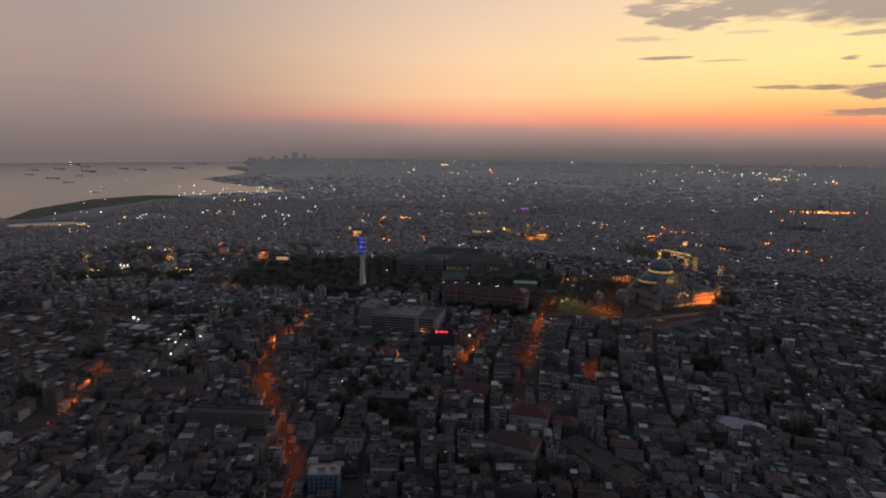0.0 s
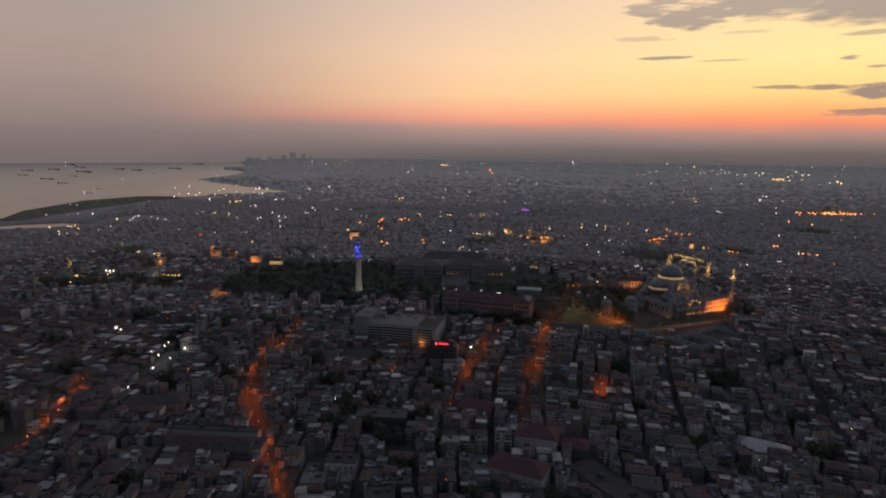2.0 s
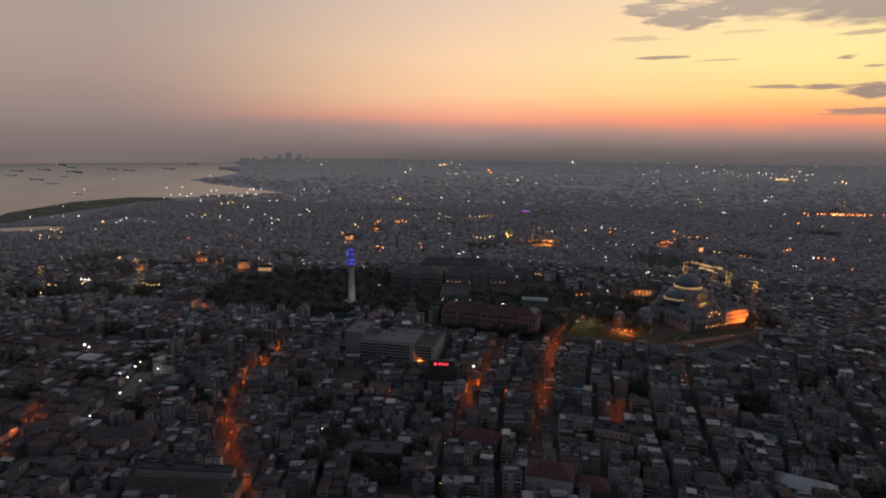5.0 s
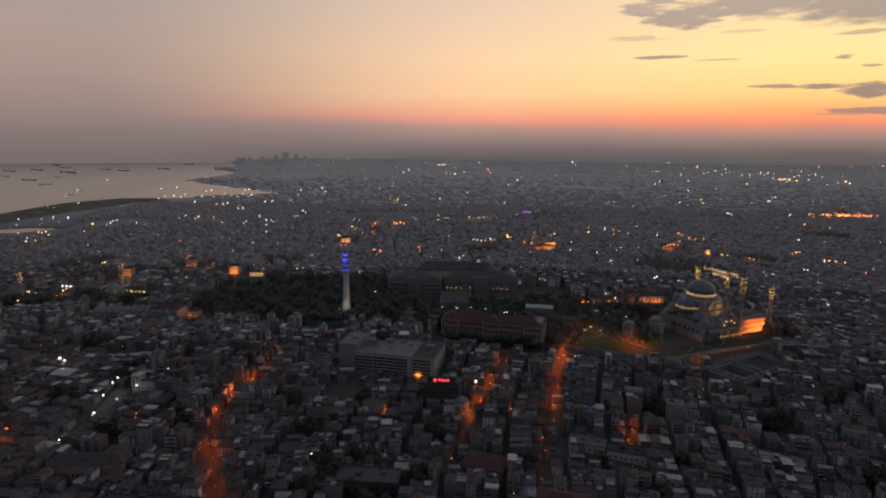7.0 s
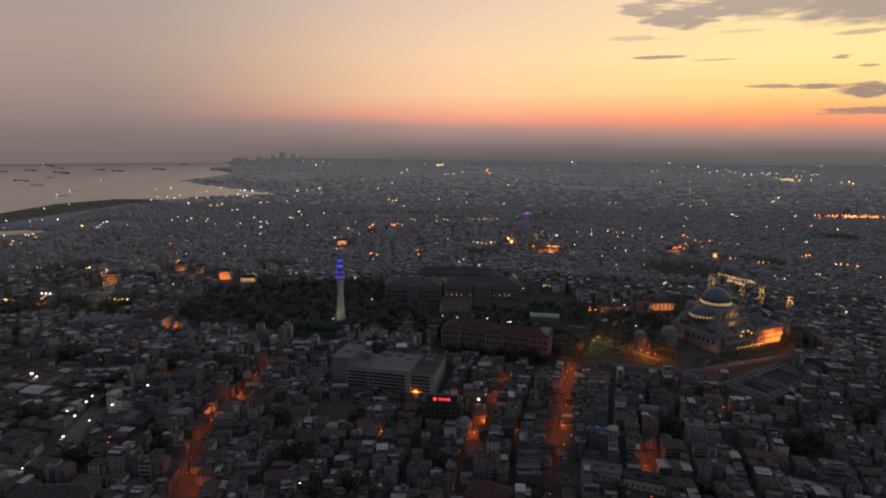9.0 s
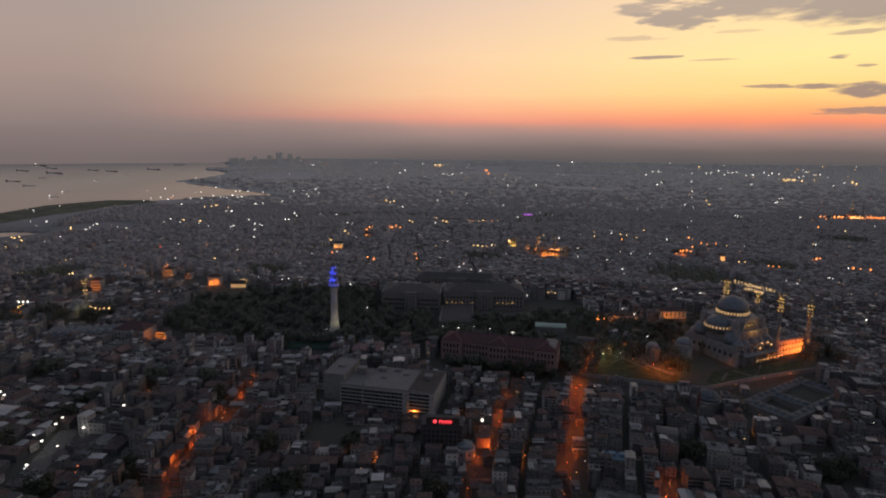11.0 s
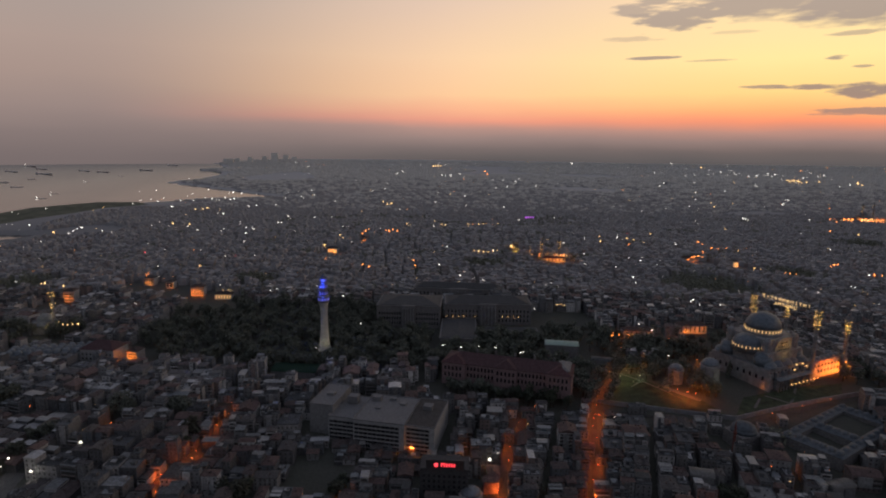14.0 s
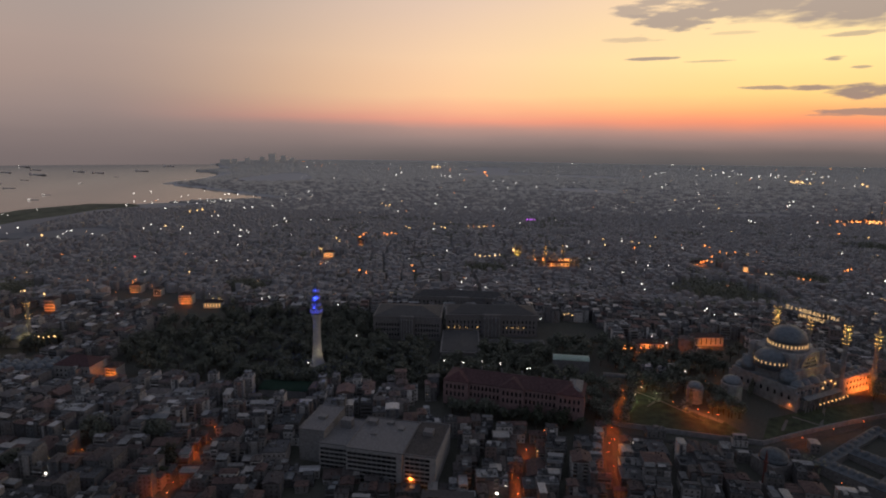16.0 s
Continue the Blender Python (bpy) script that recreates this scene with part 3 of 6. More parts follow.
    for k in range(12):
        bm = bmesh.new()
        lathe(bm, [(.6, -8), (.5, -7), (.45, 5.8), (.8, 7)], -25 + k * 4.5, -40, 8)
        part("column", bm, M_STONE, m)
    # forecourt: four ranges of arcade, each with its row of domes
    for x0, y0, x1, y1 in ((34, -32, 90, -24), (34, 24, 90, 32), (82, -24, 90, 24), (34, -24, 41, 24)):
        bm = bmesh.new()
        box(bm, x0, y0, -10, x1, y1, 13)
        part("courtyard_wall", bm, M_STONE, m, "stone forecourt arcade")
        n = max(1, round(max(x1 - x0, y1 - y0) / 7.5))
        for k in range(n):
            fx = x0 + (x1 - x0) * (k + .5) / n if x1 - x0 > y1 - y0 else (x0 + x1) / 2
            fy = y0 + (y1 - y0) * (k + .5) / n if y1 - y0 > x1 - x0 else (y0 + y1) / 2
            bm = bmesh.new()
            lathe(bm, [(3.6, 12.5), (3.6, 13.6)] + dome_profile(3.4, 13.6, 2.6, 5), fx, fy, 14)
            part("small_dome", bm, M_LEAD, m)
    for k in range(9):
        for zz, hh in ((0, 3.2), (6.5, 2.6)):
            bm = bmesh.new()
            arch_window(bm, (40 + k * 5.6, -32.05, zz), (0, -1), 1.7, hh)
            part("window", bm, M_GLASS, m)
    minaret(m, 33, 35.5, 0, 2.0, (55, 62, 69), 85)
    minaret(m, 33, -35.5, 0, 2.0, (55, 62, 69), 85)
    minaret(m, 91, -34, 0, 1.85, (42, 50), 65)
    minaret(m, 91, 34, 0, 1.85, (42, 50), 65)
    # lamps along the foot of the walls
    for x, y, z in [(-8 + k * 6, -42.5, 1.2) for k in range(8)]:
        bm = bmesh.new()
        lathe(bm, [(.1, z - .4), (.55, z - .3), (.55, z + .4), (.1, z + .6)], x, y, 6)
        part("wall_lamp", bm, M_LAMP_Y, m, "small warm floodlight")
    for x, y, z in ((22, -36.5, 14), (16, -36, 17.5), (8, -35, 17), (4, -36, 12.5), (26, -30, 19)):
        bm = bmesh.new()
        lathe(bm, [(.2, z - .6), (.8, z - .4), (.8, z + .4), (.2, z + .7)], x, y, 8)
        part("roof_floodlight", bm, M_LAMP_Y, m, "warm floodlight on the roof edge")
    return m


mosque = great_mosque()


def to_world(local, at=(319, 911, -15), turn=math.atan2(.45, .89)):
    c, s = math.cos(turn), math.sin(turn)
    return Vector((at[0] + local[0] * c - local[1] * s, at[1] + local[0] * s + local[1] * c, at[2] + local[2]))


def lamp(kind, at, energy, colour, radius=.4, target=None, spread=100):
    d = bpy.data.lights.new("lamp_light", kind)
    d.energy, d.color, d.shadow_soft_size = energy, colour, radius
    ob = new("lamp_light", d)
    if target is not None:
        ob.matrix_basis = look(at, target)
        d.spot_size, d.spot_blend = radians(spread), .6
    else:
        ob.location = at
    return ob


ORANGE, WARM, WHITE, BLUE = (1, .33, .06), (1, .68, .3), (1, .93, .82), (.03, .08, 1)
for k in range(3):
    lamp("SPOT", to_world((50 + k * 16, -44, 0)), (20000, 62000, 100000)[k], (1, .19, .024), .6, to_world((52 + k * 16, -32, 5)), 130)
lamp("SPOT", to_world((30, -58, 2)), 12000, (1, .22, .03), .6, to_world((26, -33, 6)), 110)
lamp("SPOT", to_world((-2, -36, 21)), 15000, (1, .55, .13), .6, to_world((-1, -24, 37)), 75)
for mx, my, bz in ((33, 35.5, 66), (33, 35.5, 59), (33, -35.5, 66), (33, -35.5, 59), (91, -34, 46), (91, -34, 54), (91, 34, 47)):
    lamp("POINT", to_world((mx - 3.0, my - 2.0, bz)), 750, (1, .55, .13), .3)


def festive_lights():
    """Writing in lamps hung between the two tall minarets, read from the forecourt side."""
    a, b = to_world((33, 35, 70)), to_world((33, -35, 70))
    line = b - a
    t = thing("festive_light_writing", a.lerp(b, .5))
    tagged(t, "warm lamp writing strung on cables between two minarets", "light writing")
    mid = a.lerp(b, .5)
    yaw = math.atan2(-line.y, -line.x)     # reading direction runs from b to a
    for words, drop, size in (("IMTIHANDAYIZ", 0.6, 5.0), ("UNUTMA", -4.6, 4.8)):
        pitch = size * .92
        for k, letter in enumerate(words):
            cu = bpy.data.curves.new("letter", "FONT")
            cu.body, cu.size, cu.align_x, cu.extrude, cu.offset = letter, size, "CENTER", .12, -.03
            tmp = bpy.data.objects.new("letter", cu)
            me = bpy.data.meshes.new_from_object(tmp)
            bpy.data.objects.remove(tmp)
            me.materials.clear()
            me.materials.append(M_LIT_WRITING)
            ob = new("lamp_letter", me)
            ob.parent = t
            ob["label"] = "letter of warm lamps"
            ob.matrix_basis = Matrix.Rotation(yaw, 4, "Z") @ Matrix.Rotation(radians(90), 4, "X") @ Matrix.Translation(((k - (len(words) - 1) / 2) * pitch, drop, 0))
    for zz in (0.2, 5.2, -5.0):
        bm = bmesh.new()
        prev = None
        for k in range(17):
            f = k / 16
            p = a.lerp(b, f) - mid
            p.z += zz - .9 * (1 - (2 * f - 1) ** 2) + .9
            cur = [bm.verts.new((p.x + .06 * dx, p.y, p.z + .06 * dz)) for dx, dz in ((-1, -1), (1, -1), (0, 1))]
            if prev:
                for i in range(3):
                    j = (i + 1) % 3
                    bm.faces.new((prev[i], prev[j], cur[j], cur[i]))
            prev = cur
        part("cable", bm, M_STEEL, t, "thin steel cable")


festive_lights()

# ------------------------------------------------------------------ the old fire tower
def fire_tower():
    t = thing("fire_tower", (-148, 944, -13))
    tagged(t, "tall white stone fire-watch tower with blue-lit top", "tower")
    bm = bmesh.new()
    lathe(bm, [(8, -4), (8, 3), (7.4, 3.4), (5.6, 10), (4.7, 18), (4.2, 28), (3.9, 45), (4.1, 52), (4.8, 55), (5.6, 57.5)], n=16, smooth=False)
    part("shaft", bm, M_PALE, t, "tapering white stone shaft")
    bm = bmesh.new()
    lathe(bm, [(5.6, 57.5), (6.6, 58.5), (6.6, 59.2), (6.0, 59.4), (6.0, 63.4), (6.6, 63.8), (6.6, 64.3), (4.8, 65.2)], n=16, smooth=False)
    g = part("gallery", bm, M_CONC, t, "round watch gallery with windows")
    # panes made to glow, filling in for blue floodlight on the tower top
    for i in range(14):
        a = 2 * math.pi * (i + .5) / 14
        bm = bmesh.new()
        arch_window(bm, (5.95 * math.cos(a), 5.95 * math.sin(a), 59.8), (math.cos(a), math.sin(a)), 1.7, 2.8)
        part("lit_window", bm, M_GLOW_B, g, "gallery window made to glow in place of blue floodlight")
    for k, (z, r, h) in enumerate(((65, 4.4, 7.5), (72.5, 3.8, 7), (79.5, 3.0, 6))):
        bm = bmesh.new()
        lathe(bm, [(r, z), (r, z + h - .9), (r + .35, z + h - .7), (r + .35, z + h - .2), (r - .6, z + h)], n=16, smooth=False)
        s = part("storey", bm, M_CONC, t, "narrower upper storey floodlit blue")
        for i in range(10):
            a = 2 * math.pi * (i + .5) / 10
            bm = bmesh.new()
            arch_window(bm, ((r - .04) * math.cos(a), (r - .04) * math.sin(a), z + 1.4), (math.cos(a), math.sin(a)), 1.1, 2.6)
            part("lit_window", bm, M_GLOW_B, s)
    bm = bmesh.new()
    lathe(bm, [(2.7, 85.4), (2.4, 87), (1.2, 89), (.3, 90), (.12, 96)], n=14)
    part("cap", bm, M_LEAD, t, "small domed cap with a mast")
    lamp("POINT", (-148 - 3, 944 - 9.5, 55), 3600, BLUE, .5)
    lamp("POINT", (-148 - 2, 944 - 8, 64), 3600, BLUE, .5)
    for dx, dy in ((-9, -12), (10, -11)):
        lamp("SPOT", (-148 + dx, 944 + dy, -10), 5000, (1, .8, .42), .4, (-148, 944 - 3, 20), 80)
    bm = bmesh.new()
    lathe(bm, [(.1, 6), (1.0, 6.5), (1.0, 7.3), (.1, 8)], -8, -7, 8)
    part("floodlight", bm, M_LAMP_W, t, "white floodlight at the foot")


fire_tower()

# ------------------------------------------------------------------ large public buildings
def wall_windows(parent, x0, x1, y, zs, n, w, h, mat=None, out=-1, name="window"):
    for zz in zs:
        for k in range(n):
            bm = bmesh.new()
            arch_window(bm, (x0 + (x1 - x0) * (k + .5) / n, y, zz), (0, out), w, h)
            part(name, bm, mat or M_GLASS, parent)


def long_hall():
    """A long two-storey hall with pavilions and a red hipped roof."""
    a = math.atan2(815 - 850, 104 + 15)
    L = 124
    t = thing("university_hall", (-16, 866, -7), a)
    tagged(t, "long pink-plastered hall with a dark red hipped roof", "public building")
    bm = bmesh.new()
    box(bm, 0, 2, -8, L, 34, 13)
    for x0, x1 in ((0, 22), (52, 72), (L - 22, L)):
        box(bm, x0 - .5, -1, -8, x1 + .5, 20, 14)
    for z in (6.4, 12.6):
        box(bm, -.4, 1.5, z, L + .4, 2.2, z + .5)
    part("wall", bm, M_BRICK, t, "dusky pink plaster walls")
    bm = bmesh.new()
    hip(bm, 0, 2, L, 34, 13.2, 7, .9)
    part("roof", bm, M_REDROOF, t, "long dark red hipped roof")
    for x0, x1 in ((0, 22), (52, 72), (L - 22, L)):
        bm = bmesh.new()
        hip(bm, x0, -1, x1, 22, 14.1, 6, .8)
        part("pavilion_roof", bm, M_REDROOF, t)
    wall_windows(t, 23, 51, 1.9, (.6, 7.2), 8, 1.7, 3.8)
    wall_windows(t, 73, L - 23, 1.9, (.6, 7.2), 8, 1.7, 3.8)
    for x0 in (0, 52, L - 22):
        wall_windows(t, x0 + 1, x0 + 20, -1.05, (.6, 7.2), 5, 1.8, 3.9)
    for k in range(6):
        bm = bmesh.new()
        box(bm, 10 + k * 19, 20, 18, 11.6 + k * 19, 21.4, 23)
        part("chimney", bm, M_CONC, t)
    bm = bmesh.new()
    hip(bm, L - 14, 4, L - 2, 30, 17, 3, .2)
    part("skylight", bm, M_CONC, t, "grey glazed roof lantern")


def faculty_block():
    """A concrete block in three wings with ribbon windows and flat roofs."""
    t = thing("faculty_block", (-128, 780, -29), radians(-12))
    t.scale = (.94, .94, .94)
    tagged(t, "grey concrete block in three wings with ribbon windows", "public building")
    # left wing, middle wing, right wing with red roof
    for name, x0, y0, x1, y1, top in (("left_wing", 0, 0, 22, 46, 32), ("link_wing", 20, -6, 46, 40, 25), ("middle_wing", 46.3, -14, 92, 40, 28.5), ("right_wing", 92.3, -12, 118, 44, 27.5)):
        bm = bmesh.new()
        box(bm, x0, y0, -8, x1, y1, top)
        w = part("wing", bm, M_CONC if name == "left_wing" else M_PANEL, t, "plain concrete wing with a low parapet")
        for px0, py0, px1, py1 in ((x0 - .3, y0 - .3, x1 + .3, y0 + .4), (x0 - .3, y1 - .4, x1 + .3, y1 + .3), (x0 - .3, y0 + .4, x0 + .4, y1 - .4), (x1 - .4, y0 + .4, x1 + .3, y1 - .4)):
            bm = bmesh.new()
            box(bm, px0, py0, top, px1, py1, top + .9)
            part("parapet", bm, M_CONC, w)
        bm = bmesh.new()
        box(bm, x0 + .5, y0 + .5, top - .1, x1 - .5, y1 - .5, top + .25)
        part("roof", bm, M_CONC if name != "right_wing" else M_TILE, w, "flat grey roof" if name != "right_wing" else "flat roof of dull red-brown felt")
        if name == "left_wing":
            continue
        for f in range(7):
            z = 1.2 + f * 3.7
            if z + 2 > top:
                break
            n = int((x1 - x0 - 2) / 4)
            for k in range(n):
                bm = bmesh.new()
                box(bm, x0 + 1.2 + k * 4, y0 - .14, z, x0 + 4.9 + k * 4, y0 + .3, z + 2.2)
                part("window_pane", bm, M_GLASS, w)
    for x, y, w, d, h in ((8, 20, 7, 6, 3), (28, 22, 9, 8, 4), (50, 26, 8, 7, 4), (66, 30, 6, 4, 2.5), (58, 10, 5, 3, 1.5), (78, 22, 5, 6, 2), (100, 20, 8, 8, 3)):
        bm = bmesh.new()
        box(bm, x, y, 24, x + w, y + d, (31.5 if x < 20 else 28.4) + h)
        part("roof_hut", bm, M_CONC, t)


def university():
    """The old university blocks behind the garden."""
    for at, turn, w, d, h in (((-14, 1045, -9), radians(0), 110, 46, 24), ((-100, 1032, -9), radians(-3), 80, 56, 25), ((-60, 1150, -12), radians(-5), 130, 30, 22), ((-20, 962, -14), radians(-2), 42, 76, 12), ((24, 1004, -12), radians(-1), 74, 14, 6)):
        t = thing("university_block", at, turn)
        tagged(t, "sombre stone university block with dull grey roof", "public building")
        bm = bmesh.new()
        box(bm, 0, 0, -8, w, d, h)
        box(bm, w * .4, -4, -8, w * .6, 0.2, h + 2)
        box(bm, -.6, -.6, h, w + .6, d + .6, h + .8)
        part("wall", bm, M_UNI, t)
        bm = bmesh.new()
        box(bm, 1, 1, h + .5, w - 1, d - 1, h + 1.1)
        part("roof", bm, M_UNIROOF, t, "dull grey flat roof")
        bm = bmesh.new()
        hip(bm, 3, 3, w - 3, d - 3, h + 1.1, 6 if h > 20 else 2, 0)
        part("upper_roof", bm, M_UNIROOF, t)
        wall_windows(t, 2, w * .4 - 1, -.02, (2, 8, 14) if h > 15 else (3,), 9, 1.6, 3.6)
        wall_windows(t, w * .6 + 1, w - 2, -.02, (2, 8, 14) if h > 15 else (3,), 9, 1.6, 3.6)
        for k in range(5):
            bm = bmesh.new()
            lathe(bm, [(.7, -4), (.6, 0), (.55, h - 3), (.9, h - 1.5)], w * .42 + k * w * .04, -4.6, 8)
            part("column", bm, M_STONE, t)
        if at[0] == -14:
            for k in range(14):
                if k in (4, 9):
                    continue
                bm = bmesh.new()
                lathe(bm, [(.1, 8.6), (.38, 8.9), (.38, 9.6), (.1, 9.9)], 3 + k * 7, -1.0, 6)
                part("wall_lamp", bm, M_LAMP_Y, t, "small facade lamp")


def sign_house():
    t = thing("hotel_block", (-31, 694, -26), radians(-3))
    tagged(t, "dark block with a glowing red roof sign", "building")
    bm = bmesh.new()
    box(bm, 0, 0, -8, 34, 18, 19)
    part("wall", bm, M_DARK, t)
    bm = bmesh.new()
    box(bm, -.3, -.3, 19, 34.3, 18.3, 19.8)
    part("roof", bm, M_DARK, t)
    bm = bmesh.new()
    box(bm, 4, -.5, 19.8, 31, .2, 26.6)
    part("sign_board", bm, M_STEEL, t, "black sign board")
    for k, x in enumerate((14.6, 18.2, 21.8)):
        for bx in (x, x + 2.0):
            bm = bmesh.new()
            box(bm, bx, -.8, 21.6, bx + .7, -.5, 24.2)
            part("sign_bar", bm, M_LAMP_R, t, "glowing red sign bar")
        bm = bmesh.new()
        box(bm, x + .7, -.8, 22.6 if k else 23.5, x + 2.0, -.51, 23.2 if k else 24.2)
        part("sign_bar", bm, M_LAMP_R, t, "glowing red sign bar")
    bm = bmesh.new()
    lathe(bm, [(.2, 21.2), (1.2, 21.8), (1.4, 22.9), (1.2, 24), (.2, 24.4)], 11.2, -.5, 10)
    part("sign_disc", bm, M_LAMP_R, t, "glowing red sign disc")
    wall_windows(t, 1, 33, -.02, (1, 5, 9, 13), 9, 1.6, 2)


def membrane_roofs():
    for (x, y), w, d, tr, lift, mat, lab in (((97, 940), 36, 14, -8, 8, M_TEAL, "pale green membrane sports hall roof"), ((142, 912), 24, 9, -12, 3, M_METAL, "long pale sheet-metal hall roof"),
                                       ((-190, 880), 46, 22, -5, 0, surface("green_court", [(.04, .085, .06)], vary=.2), "low hall with a green sheet roof"),
                                       ((167, 710), 16, 11, -14, 9, M_METAL, "small hall under a pale barrel roof"), ((270, 706), 9, 11, 12, 3, M_METAL, "small hall under a pale barrel roof"),
                                       ((280, 708), 9, 11, 12, 3, M_METAL, "small hall under a pale barrel roof")):
        t = thing("garden_hall", (x, y, height(x, y) + lift), radians(tr))
        tagged(t, lab, "hall")
        bm = bmesh.new()
        box(bm, 0, 0, -12, w, d, 7)
        part("wall", bm, M_CONC, t)
        bm = bmesh.new()
        n = 8
        prev = None
        for k in range(n + 1):
            a = math.pi * k / n
            cur = [bm.verts.new((x2, d / 2 - (d / 2 + .5) * math.cos(a), 7 + 2.6 * math.sin(a))) for x2 in (-.6, w + .6)]
            if prev:
                bm.faces.new((prev[0], prev[1], cur[1], cur[0]))
            prev = cur
        bmesh.ops.solidify(bm, geom=bm.faces[:], thickness=.3)
        part("roof", bm, mat, t)


def almshouse_school():
    """A low domed school round a court, roofed in lead, below the mosque."""
    t = thing("domed_school", (297, 738, height(315, 778) - 4), radians(34))
    t.scale = (1.3, .8, .78)
    tagged(t, "low stone school with rows of small lead domes", "old school")
    for x0, y0, x1, y1 in ((0, 0, 84, 11), (0, 50, 84, 61), (0, 11, 11, 50), (73, 11, 84, 50), (30, 11, 41, 50)):
        bm = bmesh.new()
        box(bm, x0, y0, -10, x1, y1, 13)
        w = part("wall", bm, M_UNI, t)
        bm = bmesh.new()
        hip(bm, x0, y0, x1, y1, 13.1, 2.2, .5)
        part("roof", bm, M_LEAD_OLD, w, "sloping lead roof")
        n = max(1, round(max(x1 - x0, y1 - y0) / 8))
        for k in range(n):
            fx = x0 + (x1 - x0) * (k + .5) / n if x1 - x0 > y1 - y0 else (x0 + x1) / 2
            fy = y0 + (y1 - y0) * (k + .5) / n if y1 - y0 > x1 - x0 else (y0 + y1) / 2
            bm = bmesh.new()
            lathe(bm, [(3.5, 13.2), (3.4, 15)] + dome_profile(3.3, 15, 2.4, 5), fx, fy, 12)
            part("small_dome", bm, M_LEAD_OLD, w)
    # the domed reading room
    r = thing("domed_hall", (237, 775, height(237, 775) - 2), radians(18))
    r.scale = (.9, .9, .9)
    tagged(r, "square stone hall under one lead dome", "old school")
    bm = bmesh.new()
    box(bm, -12, -12, -10, 12, 12, 15)
    part("wall", bm, M_UNI, r)
    bm = bmesh.new()
    lathe(bm, [(11.5, 15), (11.3, 18)] + dome_profile(11, 18, 6.5, 7) + [(.2, 26), (.05, 27)], 0, 0, 20)
    part("dome", bm, M_LEAD_OLD, r)


def tomb():
    for x, y, s in ((220, 882, .85), (256, 886, 1.1)):
        t = thing("domed_tomb", (x, y, -15))
        tagged(t, "small eight-sided stone tomb with a lead dome", "tomb")
        bm = bmesh.new()
        lathe(bm, [(9 * s, -3), (9 * s, 13 * s), (9.5 * s, 13.3 * s), (8 * s, 14 * s)], 0, 0, 8, smooth=False)
        part("wall", bm, M_STONE, t)
        bm = bmesh.new()
        lathe(bm, dome_profile(8 * s, 14 * s, 6 * s, 6), 0, 0, 16)
        part("dome", bm, M_LEAD, t)


def domed_bath():
    t = thing("domed_bath", (5, 692, height(5, 692) - 1))
    tagged(t, "small eight-sided bath house under a grey dome", "bath house")
    bm = bmesh.new()
    lathe(bm, [(8.4, -6), (8.4, 9), (8.9, 9.3), (7.6, 10)], 0, 0, 8, smooth=False)
    part("wall", bm, M_PANEL, t)
    bm = bmesh.new()
    lathe(bm, dome_profile(7.4, 10, 4.2, 6), 0, 0, 18)
    part("dome", bm, M_LEAD, t)
    for k in range(8):
        a = 2 * math.pi * (k + .5) / 8
        bm = bmesh.new()
        arch_window(bm, (7.75 * math.cos(a), 7.75 * math.sin(a), 4.5), (math.cos(a), math.sin(a)), 1.2, 2.4)
        part("window", bm, M_GLASS, t)


def brick_minaret():
    z = height(219, 754)
    t = thing("brick_minaret", (219, 754, z))
    tagged(t, "slender dark red brick minaret on a white base", "minaret")
    bm = bmesh.new()
    box(bm, -2.2, -2.2, -6, 2.2, 2.2, 7)
    part("base", bm, M_PALE, t, "white plastered base")
    bm = bmesh.new()
    lathe(bm, [(1.5, 7), (1.2, 9), (1.1, 22), (1.7, 23), (1.7, 24), (.9, 24.1), (.85, 28), (.1, 33)], 0, 0, 12, smooth=False)
    part("shaft", bm, surface("dark_brick", [(.13, .05, .045)], vary=.3), t)
    for k, h in enumerate((12, 23.6)):
        bm = bmesh.new()
        lathe(bm, [(.1, h - .2), (.22, h), (.1, h + .2)], -.4 + k * .4, -1.5, 6)
        part("lamp", bm, M_LAMP_R, t, "small red lamp")


domed_bath()
brick_minaret()
long_hall()
faculty_block()
university()
sign_house()
membrane_roofs()
almshouse_school()
tomb()


FOOTPRINTS = []


def landmark_block(at, turn, w, d, h, wallmat, roofmat, rooftype, label, cols=6, rows=4, name="apartment_block", panes=None):
    t = thing(name, at, radians(turn))
    tagged(t, label, "building")
    c, s = math.cos(radians(turn)), math.sin(radians(turn))
    FOOTPRINTS.append((at[0] + w / 2 * c - d / 2 * s, at[1] + w / 2 * s + d / 2 * c, w / 2, d / 2, turn))
    bm = bmesh.new()
    box(bm, 0, 0, -10, w, d, h)
    part("wall", bm, wallmat, t)
    bm = bmesh.new()
    if rooftype == "hip":
        hip(bm, 0, 0, w, d, h, min(w, d) * .28, .7)
    else:
        box(bm, -.3, -.3, h, w + .3, .3, h + 1)
        box(bm, -.3, d - .3, h, w + .3, d + .3, h + 1)
        box(bm, -.3, .3, h, .3, d - .3, h + 1)
        box(bm, w - .3, .3, h, w + .3, d - .3, h + 1)
        box(bm, .2, .2, h - .1, w - .2, d - .2, h + .2)
        box(bm, w * .3, d * .4, h, w * .3 + 5, d * .4 + 4, h + 3)
        box(bm, w * .7, d * .5, h, w * .7 + 4, d * .5 + 4, h + 2.6)
    part("roof", bm, roofmat, t)
    if cols:
        wall_windows(t, 1, w - 1, -.02, [2 + k * (h - 3) / rows for k in range(rows)], cols, 1.4, 2.2, panes)
    return t


